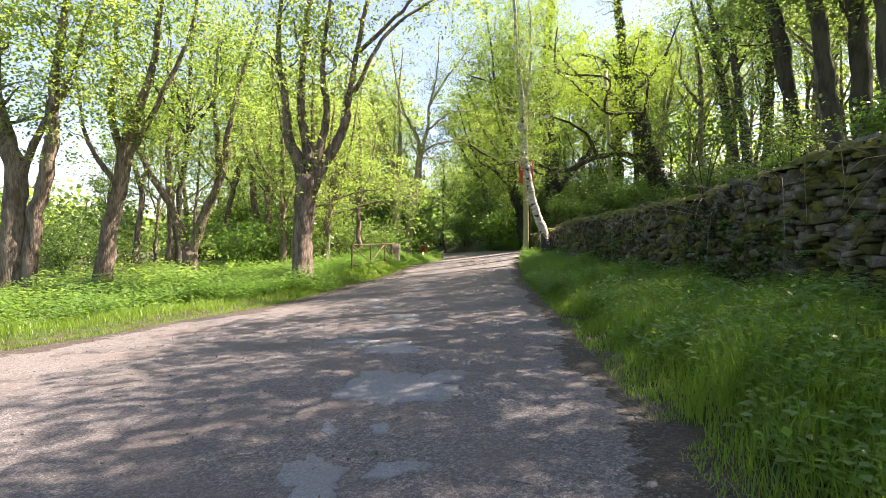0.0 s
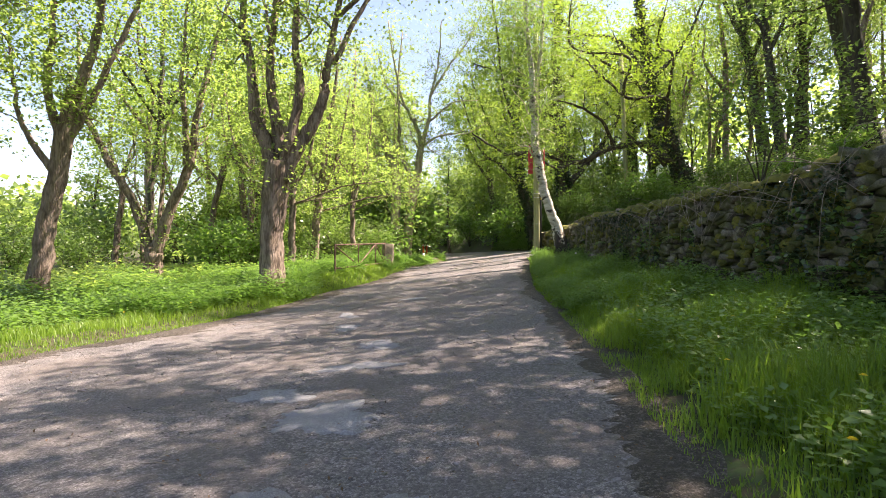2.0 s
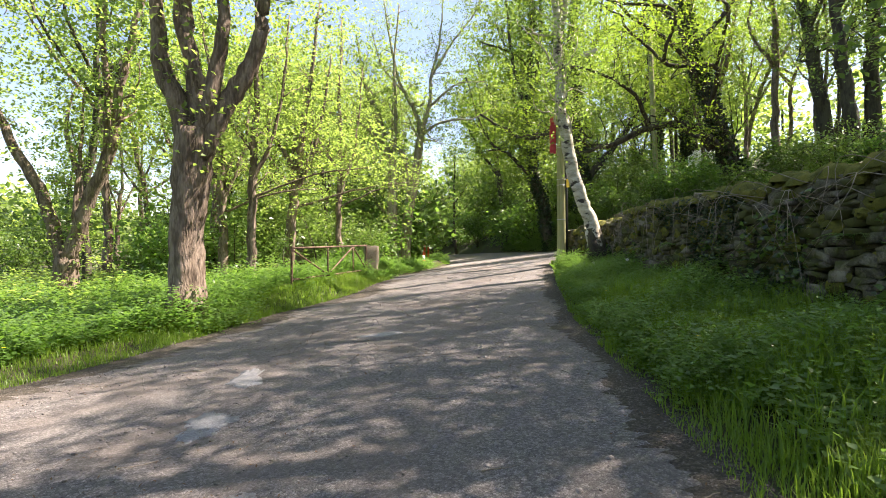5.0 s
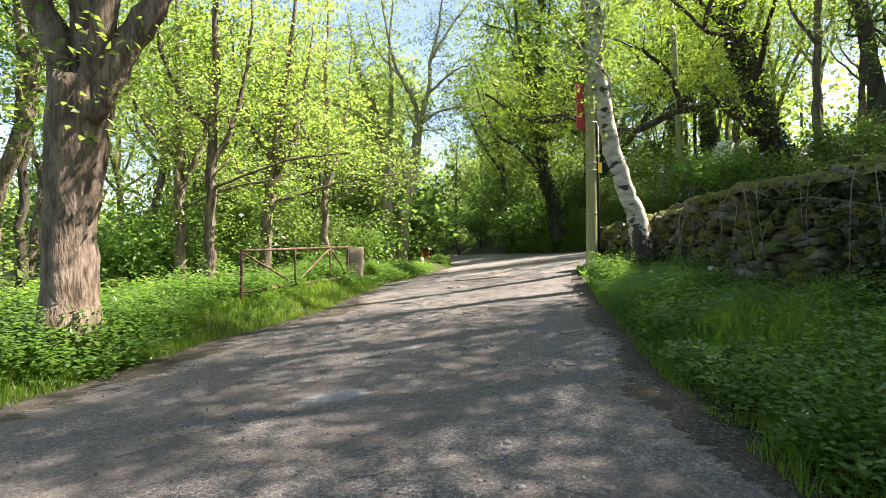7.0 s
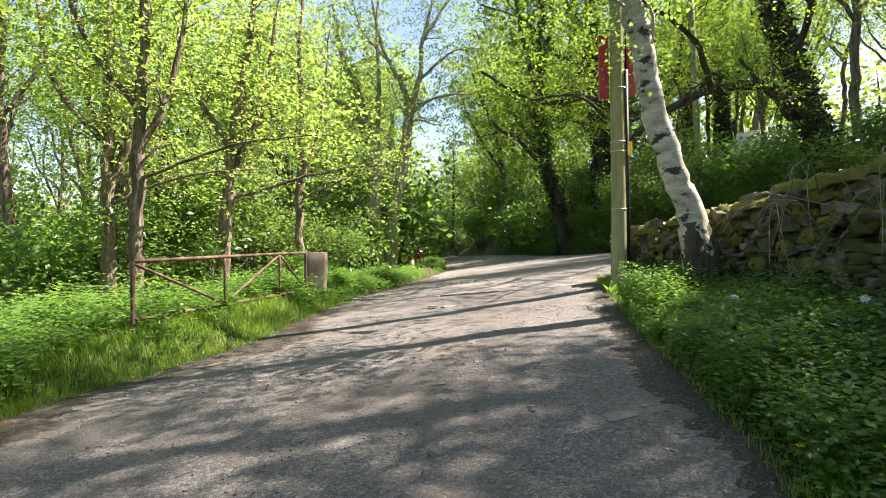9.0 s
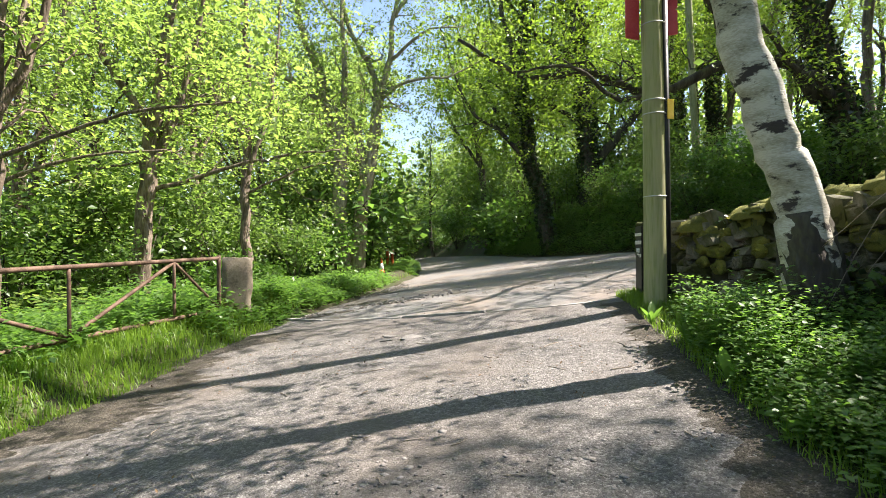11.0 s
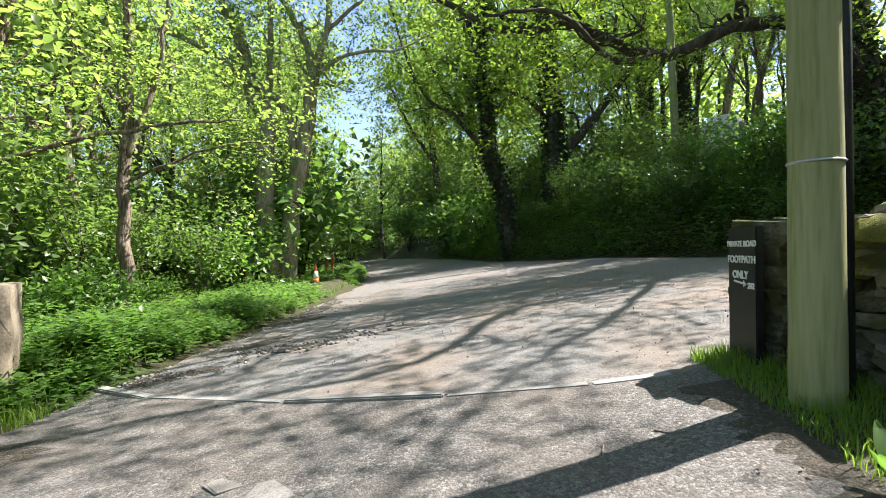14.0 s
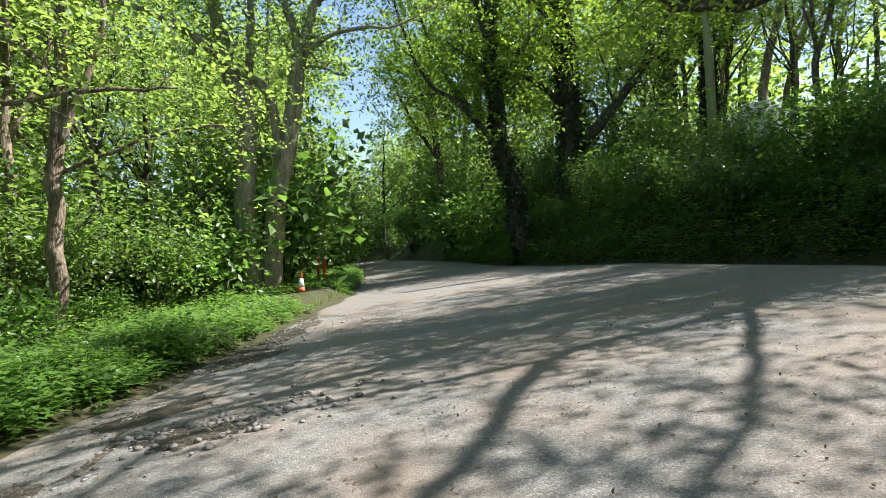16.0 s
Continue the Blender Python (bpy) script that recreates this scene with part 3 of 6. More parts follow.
tree("leaning_tree", at(-13.0, 19.2), [
    (stem(0, 0, 0, 0.4, 0, 2.5, 0.9, 0, 5.0, 1.3, 0, 7.0), 0.30, 0.24),
    (stem(0.9, 0, 5.2, 0.4, 0, 7.0, 0.6, 0, 9.5, 0.3, 0.2, 13), 0.17, 0.04),
    (stem(1.25, 0, 6.4, 1.9, 0.1, 8.5, 2.3, 0, 11, 2.8, 0, 14), 0.17, 0.04),
    (stem(0.8, 0, 4.8, 2.0, 0.1, 7.0, 3.3, 0.2, 10.0, 4.0, 0.4, 13.5), 0.14, 0.03),
    (stem(0.7, 0, 4.2, -0.6, 0.2, 6.0, -1.2, 0.4, 9.0), 0.12, 0.03),
], R, LEAF_LIGHT, BARK, 10500, 0.13, "slender brown tree that leans over the meadow", 0.7, 10, 2.0, 0.85, 9, limb_start=0.4)
tree("twin_tree", at(-14.2, 16.6), [
    (stem(0, 0, 0, 0.1, 0, 2.5, 0.2, 0, 4.5, -0.5, 0, 7.0, -0.3, 0, 12), 0.34, 0.06),
    (stem(0.5, 0.1, 0, 0.7, 0.1, 2.5, 1.3, 0.1, 5.0, 1.5, 0.1, 8.0, 2.2, 0.1, 12), 0.22, 0.05),
    (stem(0.2, 0, 3.8, 1.0, 0, 5.6, 2.2, 0, 8, 3.0, 0, 11), 0.14, 0.04),
], R, LEAF_LIGHT, BARK, 10000, 0.13, "mossy twin-stemmed tree at the meadow's edge", 0.7, 10, 2.0, 0.6, 9, limb_start=0.4)
# twin trunks where the lane bends, their bark colour paled to look sunlit
tree("lane_tree", at(-3.3, 45.0), [
    (stem(0, 0, 0, 0.34, 0, 3.9, 0.76, 0, 5.9, 1.18, 0, 8.8, 1.45, 0, 10.2), 0.36, 0.22),
    (stem(-0.6, -0.3, 0, -0.8, -0.3, 4.5, -0.7, -0.3, 7.3, -1.3, -0.3, 8.6, -1.8, -0.2, 11.0, -2.7, 0, 13.0, -3.4, 0, 17), 0.36, 0.05),
    (stem(-0.75, -0.3, 7.2, -0.6, -0.3, 9.0, -0.5, -0.3, 11.0, -0.6, -0.3, 14.5, -0.2, -0.3, 19), 0.2, 0.05),
    (stem(1.3, 0, 9.4, 1.0, 0, 11.0, 0.3, 0, 12.4, -0.4, 0, 13.9, -1.0, 0, 17, -1.4, 0, 20), 0.19, 0.04),
    (stem(1.4, 0, 10.0, 2.0, 0, 12.0, 2.1, 0, 13.8, 2.7, 0, 16.2, 3.0, 0, 20), 0.19, 0.04),
    (stem(1.35, 0, 9.5, 2.4, -0.3, 10.2, 3.8, -0.6, 10.5, 5.1, -0.8, 10.5, 6.8, -0.8, 11.4), 0.11, 0.03),
    (stem(0.5, 0, 5.0, 0.2, -0.2, 7.7, -0.55, -0.4, 8.6, -1.55, -0.7, 9.2, -3.0, -1.0, 10.2, -4.7, -1.4, 10.8, -6.6, -1.8, 10.9, -8.5, -2.0, 11.4, -11, -2.2, 11.2), 0.2, 0.04),
    (stem(1.9, 0, 11.6, 3.2, -0.3, 12.6, 4.2, -0.4, 13.2, 6.0, -0.6, 13.2), 0.10, 0.03),
    (stem(2.2, 0, 14.0, 3.6, 0.4, 16.4, 5.2, 0.6, 18.5, 6.4, 0.6, 21.0), 0.11, 0.03),
    (stem(0.2, 0, 12.6, -1.4, -0.3, 14.4, -2.2, -0.4, 17.0), 0.09, 0.03),
    (stem(-3.0, -1.0, 10.2, -3.4, -1.2, 11.6, -4.6, -1.4, 13.0, -5.0, -1.4, 15.0), 0.07, 0.02),
], R, LEAF_LIGHT, BARK_SUNLIT, 21000, 0.14, "twin-trunked tree with crooked limbs beside the lane, bark paled as if sunlit", 0.8, 9, 2.8, 0.6, 10, crook=0.3)
for x, y, dx, tall, r in ((-7.2, 27.2, 0.3, 13, 0.16), (-9.1, 28.9, -0.2, 12, 0.18), (-7.6, 32.6, 1.6, 14, 0.24), (-6.2, 37.0, 0.2, 15, 0.17), (-11.5, 33.0, 0.4, 14, 0.19), (-5.2, 52.0, 0.3, 16, 0.2)):
    tree("slender_tree", at(x, y), [
        (stem(0, 0, 0, dx * 0.1, 0, tall * 0.22, dx * 0.4, 0.1, tall * 0.5, dx, 0.2, tall), r, 0.04),
        (stem(dx * 0.15, 0, tall * 0.3, dx * 0.3 + 0.9, 0.2, tall * 0.5, dx * 0.5 + 1.3, 0.2, tall * 0.8), r * 0.6, 0.03),
        (stem(dx * 0.2, 0, tall * 0.4, dx * 0.3 - 1.3, -0.3, tall * 0.55, dx * 0.4 - 1.9, -0.3, tall * 0.8), r * 0.55, 0.03),
        (stem(dx * 0.1, 0, tall * 0.26, dx + 2.2, 0.2, tall * 0.33, dx + 4.2, 0.5, tall * 0.35), r * 0.3, 0.02),
    ], R, LEAF_LIGHT, BARK, 5600, 0.12, "slender brown sycamore with fresh green leaves", 0.7, 10, 2.2, 0.42, 8, group="sycamores by the gate", fine=True)
# white birch that leans away from the wall
tree("birch_tree", at(4.5, 22.3), [
    (stem(0.05, 0, -0.1, 0.02, 0, 0.9, -0.14, 0, 1.5, -0.34, 0, 2.0, -0.58, 0, 2.8, -0.74, 0, 3.6, -0.9, 0, 4.6, -0.98, 0, 6.0, -1.07, 0, 7.5, -1.25, 0, 9.5, -1.5, 0, 15.5), 0.18, 0.05),
    (stem(-1.0, 0, 6.4, -0.6, 0.2, 8.6, -0.7, 0.3, 12.5), 0.08, 0.03),
], R, LEAF_MID, BIRCH, 11000, 0.085, "leaning silver birch with peeling white bark by the wall", 0.6, 16, 1.7, 0.5, 12)
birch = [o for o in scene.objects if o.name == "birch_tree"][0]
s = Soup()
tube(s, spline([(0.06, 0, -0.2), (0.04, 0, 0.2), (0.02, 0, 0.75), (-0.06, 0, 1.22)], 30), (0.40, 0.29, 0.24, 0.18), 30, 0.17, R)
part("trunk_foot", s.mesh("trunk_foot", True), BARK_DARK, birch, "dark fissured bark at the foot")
# ivy-clad oak on the bank, long limb over the lane
oz = H(14.4, 34.2)
tree("oak_tree", at(14.4, 34.2), [
    (stem(0.5, 0, 0, 0.3, 0, 1.4, -0.2, 0, 3.2, -1.0, 0, 5.6, -1.7, 0, 7.4, -2.1, 0.3, 11.0, -2.6, 0.4, 16), 0.44, 0.10),
    (stem(-0.8, 0, 6.6 - oz, -2.0, -0.3, 7.7 - oz, -4.2, -0.7, 7.5 - oz, -6.6, -1.1, 6.5 - oz, -8.7, -1.2, 7.1 - oz, -10.6, -1.2, 7.0 - oz, -12.6, -1.0, 8.2 - oz), 0.22, 0.05),
    (stem(-6.4, -1.1, 6.6 - oz, -8.0, -1.8, 6.1 - oz, -9.4, -2.2, 6.9 - oz, -11.0, -2.4, 6.7 - oz), 0.09, 0.03),
    (stem(-4.2, -0.7, 7.5 - oz, -5.4, -2.0, 8.8 - oz, -7.6, -3.4, 9.4 - oz, -9.8, -4.0, 9.6 - oz), 0.11, 0.03),
    # limb bent, and two side limbs added, to break up its straight shadow
    (stem(-1.0, 0, 4.6, -1.8, -2.4, 6.2, -4.6, -3.6, 6.0, -5.2, -6.0, 7.2, -8.2, -6.8, 7.4, -8.8, -9.4, 8.6), 0.12, 0.03),
    (stem(-4.6, -3.6, 6.0, -6.4, -4.0, 7.4, -7.2, -5.6, 7.2, -9.4, -5.8, 8.4), 0.07, 0.02),
    (stem(-1.8, -2.4, 6.2, -2.6, -5.0, 7.6, -4.0, -6.6, 7.6, -4.4, -8.6, 8.8), 0.08, 0.02),
    (stem(-1.2, 0, 6.0, -3.4, -1.6, 7.6, -6.0, -3.4, 8.2, -8.4, -5.4, 9.4), 0.14, 0.04),
    (stem(0.0, 0, 2.6, -1.4, -0.8, 3.4, -2.6, -1.6, 3.3, -4.0, -2.2, 4.4), 0.16, 0.05),
    (stem(-1.8, 0, 8.0, -3.4, 0.5, 10.6, -6.0, 1.0, 11.4, -9.0, 1.4, 12.4), 0.17, 0.04),
    (stem(-1.8, 0, 8.0, 0.6, 0.6, 10.6, 2.2, 1.0, 14.0), 0.16, 0.04),
], R, LEAF_OAK, BARK_DARK, 21000, 0.12, "old oak wrapped in ivy on the roadside bank", 0.75, 9, 2.6, 0.55, 10, ivy=420, crook=0.3)
tree("ivy_tree", at(10.85, 50.0) @ Matrix.Diagonal((1.1, 1.1, 1.25, 1)), [
    (stem(0, 0, 0, 0, 0, 3.0, -0.3, 0, 5.9, -0.5, 0, 8.3, -0.7, 0, 11.0, -0.2, 0, 17), 0.5, 0.12),
    (stem(0.1, 0, 2.2, 1.2, -0.2, 3.4, 2.4, -0.4, 4.7, 4.0, -0.5, 6.7, 4.7, -0.5, 8.6, 4.8, -0.5, 12), 0.28, 0.06),
    (stem(-0.3, 0, 6.4, -1.6, -0.5, 8.2, -3.0, -0.8, 8.6, -5.0, -1.0, 10.4, -7.6, -1.2, 11.2), 0.19, 0.04),
    (stem(-0.4, 0, 4.4, -2.2, -0.6, 5.2, -3.8, -1.0, 5.2, -6.0, -1.2, 6.4), 0.14, 0.04),
    (stem(-0.6, 0, 9.0, 1.0, 0.3, 11.0, 1.8, 0.4, 15.0), 0.18, 0.05),
    (stem(-0.6, 0, 9.6, -2.4, 0.5, 12.4, -4.5, 0.5, 16.0), 0.18, 0.05),
], R, LEAF_OAK, BARK_DARK, 22000, 0.165, "broad oak with an ivy-black trunk beside the lane", 0.9, 11, 3.0, 0.5, 10, ivy=620, crook=0.3)
for x, y in ((18.8, 55.0), (21.2, 54.4)):
    tree("ivy_tree", at(x, y), [
        (stem(0, 0, 0, 0.1, 0, 4.0, 0, 0, 9.0, 0.4, 0, 17), 0.5, 0.14),
        (stem(0, 0, 6.5, 2.0, -0.2, 9.4, 3.0, -0.4, 15.0), 0.22, 0.06),
        (stem(0, 0, 7.4, -2.6, -0.2, 10.0, -4.0, -0.4, 15.0), 0.2, 0.06),
    ], R, LEAF_OAK, BARK_DARK, 10000, 0.19, "tall tree whose trunk is hidden by dark ivy", 0.9, 10, 2.8, 0.5, 9, ivy=560)
tree("ivy_tree", at(7.8, 48.3) @ Matrix.Diagonal((1.15, 1.15, 1.22, 1)), [
    (stem(0.1, 0, 0, -0.3, 0, 2.7, -0.95, 0, 4.6, -1.1, 0, 6.5, -1.3, 0, 8.4, -1.0, 0, 15), 0.3, 0.08),
    (stem(-0.9, 0, 4.5, -2.6, -0.4, 6.0, -4.2, -0.5, 7.2, -5.6, -0.5, 11.0), 0.14, 0.04),
    (stem(-1.2, 0, 7.0, 0.8, -0.2, 9.4, 1.6, -0.4, 13.0, 1.4, -0.4, 19.0), 0.15, 0.04),
    (stem(-1.2, 0, 8.2, -2.4, -0.2, 12.0, -2.8, -0.2, 16.0, -3.6, 0, 21.0), 0.15, 0.04),
    (stem(-1.1, 0, 10.0, -0.4, 0.4, 14.0, -0.6, 0.6, 21.5), 0.14, 0.04),
], R, LEAF_OAK, BARK_DARK, 21000, 0.16, "leaning ivy-covered tree at the bend of the lane", 0.9, 10, 2.8, 0.5, 9, ivy=380, crook=0.3)
for x, y, dx in ((6.8, 75.0, -2.0), (8.5, 61.0, -1.4)):
    tree("lane_oak", at(x, y) @ Matrix.Diagonal((1.25, 1.25, 1.5, 1)), [
        (stem(0, 0, 0, dx * 0.2, 0, 4.0, dx * 0.5, 0, 8.0, dx * 0.8, 0, 15.5), 0.3, 0.06),
        (stem(dx * 0.3, 0, 5.0, dx * 0.3 - 2.4, -0.5, 8.0, dx * 0.3 - 4.4, -0.6, 12.0), 0.17, 0.04),
        (stem(dx * 0.4, 0, 7.0, dx * 0.4 + 2.4, 0.5, 10.0, dx * 0.4 + 3.0, 0.6, 14.0), 0.17, 0.04),
        (stem(dx * 0.3, 0, 6.0, dx * 0.3 - 1.5, -2.4, 9.0, dx * 0.3 - 2.5, -3.4, 13.0), 0.15, 0.04),
    ], R, LEAF_OAK, BARK_DARK, 12000, 0.2, "green oak whose crown arches over the lane", 1.1, 10, 2.8, 0.4, 8, group="oaks along the lane")
# y under 22, except (13.6, 16.4): added mostly out of view to shade the track
for x, y, dx, tall, r in ((13.2, 18.6, -2.6, 16, 0.22), (15.0, 21.4, -2.6, 16, 0.24), (21.4, 36.8, -2.4, 17, 0.36), (20.6, 34.2, -1.6, 17, 0.30), (23.6, 36.8, 0.2, 17, 0.36), (13.6, 16.4, -0.6, 14, 0.28), (9.4, 10.4, -1.2, 13, 0.24), (8.7, 7.6, -0.8, 11, 0.2), (8.6, 5.0, -0.8, 13, 0.22), (10.5, 13.5, -1.5, 13, 0.2), (9.8, 0.5, -1.0, 13, 0.22)):
    tree("hill_tree", at(x, y), [
        (stem(0, 0, 0, dx * 0.25, 0, tall * 0.25, dx * 0.55, 0.1, tall * 0.5, dx, 0.2, tall), r, 0.05),
        (stem(dx * 0.5, 0, tall * 0.45, dx * 0.5 + 1.5, 0.3, tall * 0.65, dx * 0.5 + 2.0, 0.3, tall * 0.9), r * 0.5, 0.04),
        (stem(dx * 0.5, 0, tall * 0.5, dx * 0.5 - 2.0, -0.3, tall * 0.7, dx * 0.5 - 2.6, -0.3, tall * 0.9), r * 0.5, 0.04),
    ], R, LEAF_MID, BARK_DARK, 5500 if 7 < y < 11 else 8500 if y < 15 else 11500 if y < 22 else 6500, 0.15, "slim dark tree above the wall, in a set mostly added to shade the track", 0.8, 10, 2.4, 0.45, 8, group="trees on the slope")

# woodland: a few grown forms, set out many times
forms = []
for i in range(9):
    rng = np.random.default_rng(100 + i)
    kind = i % 3
    tall = (13, 11, 15)[kind] + rng.random() * 3
    forms.append(tree("woodland_tree", at(-60 - 6 * i, -70), wild_stems(rng, tall, 0.05, (3, 4, 2)[kind], (0.17, 0.13, 0.22)[kind], 0.35 + 0.15 * rng.random()), rng,
                      (LEAF_LIGHT, LEAF_MID, LEAF_OAK)[kind], (BARK, BARK_DARK, BARK)[kind], 5200, (0.165, 0.155, 0.17)[kind],
                      ("slender brown woodland tree in young leaf", "dark branching woodland tree in green leaf", "tall dark woodland tree with a thin crown")[kind],
                      1.0, 5, 2.6, 0.42, 6, group="woodland trees", steps=5, crook=0.2))


far_forms = []
for i in range(3):
    rng = np.random.default_rng(150 + i)
    far_forms.append(tree("woodland_tree", at(-60 - 6 * i, -60), wild_stems(rng, 14 + 2 * i, 0.05, 2, 0.2, 0.4), rng, (LEAF_LIGHT, LEAF_MID, LEAF_LIGHT)[i], BARK_DARK, 3600, 0.34,
                          "green woodland tree farther along the lane", 1.2, 3, 3.0, 0.2, 6, group="woodland trees", steps=4))


def scatter(rng, count, region, gap, taken, box):
    out = []
    tries = 0
    while len(out) < count and tries < 30000:
        tries += 1
        x, y = box[0] + rng.random() * (box[1] - box[0]), box[2] + rng.random() * (box[3] - box[2])
        if region(x, y) and all((x - a) ** 2 + (y - b) ** 2 > gap * gap for a, b in taken):
            out.append((x, y))
            taken.append((x, y))
    return out


taken = [(-5.3, 18.9), (-7.2, 27.2), (-9.6, 28.2), (-8.6, 34.4), (-6.2, 37), (-11.5, 33), (-5.2, 52), (-12.2, 24.3), (-13, 19.2), (-14.2, 16.6), (-3.4, 46.6), (4.75, 22.3), (14.4, 34.2), (10.85, 50.2), (18.6, 51.6), (7.9, 48.6), (14.5, 43.6), (21.4, 36.8), (20.6, 34.2), (23.6, 36.8), (13.6, 16.4)]
rng = np.random.default_rng(5)
spots = []
spots += scatter(rng, 21, lambda x, y: x < road_left(max(y, 27)) - 3.2 and not (x > -17 and y < 29), 2.6, taken, (-26, 0, 27, 62))
spots += scatter(rng, 5, lambda x, y: x < -22, 6.0, taken, (-48, -18, 6, 60))
spots += scatter(rng, 10, lambda x, y: x > road_right(y) + 4.0, 3.2, taken, (5, 34, 37, 75))
spots += scatter(rng, 9, lambda x, y: x > 19, 3.2, taken, (19, 36, 31, 54))
spots += scatter(rng, 7, lambda x, y: x > 12, 4.0, taken, (9, 32, -2, 24))
spots += scatter(rng, 13, lambda x, y: x < road_left(y) - 2.5 or x > road_right(y) + 1.5, 3.0, taken, (-24, 24, 66, 125))
spots += scatter(rng, 28, lambda x, y: not (21 < y < 31 and x < 28), 3.2, taken, (21, 46, 2, 62))
spots += scatter(rng, 11, lambda x, y: True, 3.0, taken, (-30, -8, 46, 78))
# unseen trees behind the camera's start, added to close in the surroundings
spots += scatter(rng, 5, lambda x, y: abs(x) > 8, 5, taken, (-20, 22, -22, -6))
far_first = []
spots = [(x, y) for x, y in spots if not (-9 < x < 0 and 27 < y < 36.5) and not (-6 < x < 0 and y < 46)]
spots += [(16.4, 40.6), (18.4, 44.2), (20.6, 40.2), (0.5, 96), (-4.6, 62), (-6.5, 80), (6.5, 92), (-12, 100), (4, 120), (-2, 116), (2, 108)]
for i, (x, y) in enumerate(spots):
    f = far_forms[int(rng.integers(0, 3))] if y > 64 or x < -30 else forms[int(rng.integers(0, 9))]
    s = 0.85 + 0.4 * rng.random()
    if 14 < x < 20 and 26 < y < 52:
        s *= 0.55
    m = at(x, y, 0.1) @ pose(0, 0, 0, rng.normal() * 2.5, rng.normal() * 2.5, rng.random() * 360) @ Matrix.Diagonal((s, s, s, 1))
    if i < 9:
        forms[i].matrix_world = m
    elif y > 64 and len(far_first) < 3:
        far_forms[len(far_first)].matrix_world = m
        far_first.append(i)
    else:
        copy_thing(f, m)


def bush(name, m, rng, count, size, wide, tall, material, label):
    """A shrub: several thin stems from one foot and loose leaves about them."""
    root = empty(name, m, label, "shrub", "shrubs of the undergrowth")
    w, tips = Soup(), []
    for i in range(5):
        a = rng.random() * 6.283
        o = wide * (0.2 + 0.5 * rng.random())
        h = tall * (0.6 + 0.4 * rng.random())
        p = spline([(0, 0, -0.1), (math.cos(a) * o * 0.3, math.sin(a) * o * 0.3, h * 0.4), (math.cos(a) * o * 0.8, math.sin(a) * o * 0.8, h * 0.8), (math.cos(a) * o * 1.2, math.sin(a) * o * 1.2, h)], 7)
        tube(w, p, (0.022, 0.012, 0.004), 3)
        side_twigs(rng, w, tips, p, 0.012, wide * 0.45, 3, 0.25, 0.2, 1, 4)
        tips.append(p[3:])
    part("stem", w.mesh("stem", True), BARK_DARK, root)
    q = np.concatenate(tips)
    k = q[rng.integers(0, len(q), count)] + rng.normal(size=(count, 3)) * np.array([0.2, 0.2, 0.16]) * wide
    k[:, 2] = np.maximum(k[:, 2], 0.03)
    s = Soup()
    leaves(s, k, size, rng, 0.55)
    part("foliage", s.mesh("foliage"), material, root)
    return root


bushes = []
for i in range(6):
    rng = np.random.default_rng(300 + i)
    bushes.append(bush("shrub", at(-60 - 6 * i, -80), rng, 1250, 0.12, 1.1 + 0.5 * rng.random(), (1.2, 1.9, 2.8)[i % 3], (LEAF_HERB, LEAF_BANK, LEAF_MID)[i % 3],
                       ("low bright-green shrub on the woodland floor", "leafy green shrub beside the lane", "tall loose shrub in light green leaf")[i % 3]))
rng = np.random.default_rng(8)
spots = []
taken = [(-4.75, 17.4)]
spots += scatter(rng, 45, lambda x, y: road_left(max(y, 27)) - 12 < x < road_left(max(y, 27)) - 3.0, 1.1, taken, (-16, 0, 29, 70))
spots += scatter(rng, 26, lambda x, y: x < -9.5 - 0.25 * max(0, 18 - y), 1.8, taken, (-34, -7, 13, 50))
spots += scatter(rng, 60, lambda x, y: road_right(y) + 0.9 < x < road_right(y) + 9, 1.0, taken, (4, 26, 29, 75))
spots += scatter(rng, 14, lambda x, y: road_right(y) + 1.5 < x < road_right(y) + 7, 1.0, taken, (8, 24, 29, 48))
spots += scatter(rng, 20, lambda x, y: x > 7.0, 1.7, taken, (7.0, 20, 3, 23))
spots += scatter(rng, 44, lambda x, y: (road_left(y) - 7 < x < road_left(y) - 0.7) or (road_right(y) + 0.6 < x < road_right(y) + 7), 1.1, taken, (-26, 20, 70, 112))
spots += scatter(rng, 14, lambda x, y: True, 1.6, taken, (-22, 4, 122, 130))
spots += scatter(rng, 34, lambda x, y: x < road_left(y) - 3, 1.6, taken, (-30, -4, 46, 68))
for i, (x, y) in enumerate(spots):
    f = bushes[int(rng.integers(0, 6))]
    s = (0.75 + 0.6 * rng.random()) * (1.7 if y > 68 else 1.5 if y > 46 and x < 0 else 0.58 if x > 8 and 28 < y < 50 else 0.7 if x > 6 and y < 24 else 1.0)
    m = at(x, y, 0.02) @ pose(0, 0, 0, 0, 0, rng.random() * 360) @ Matrix.Diagonal((s, s, s, 1))
    if i < 6:
        bushes[i].matrix_world = m
    else:
        copy_thing(f, m)

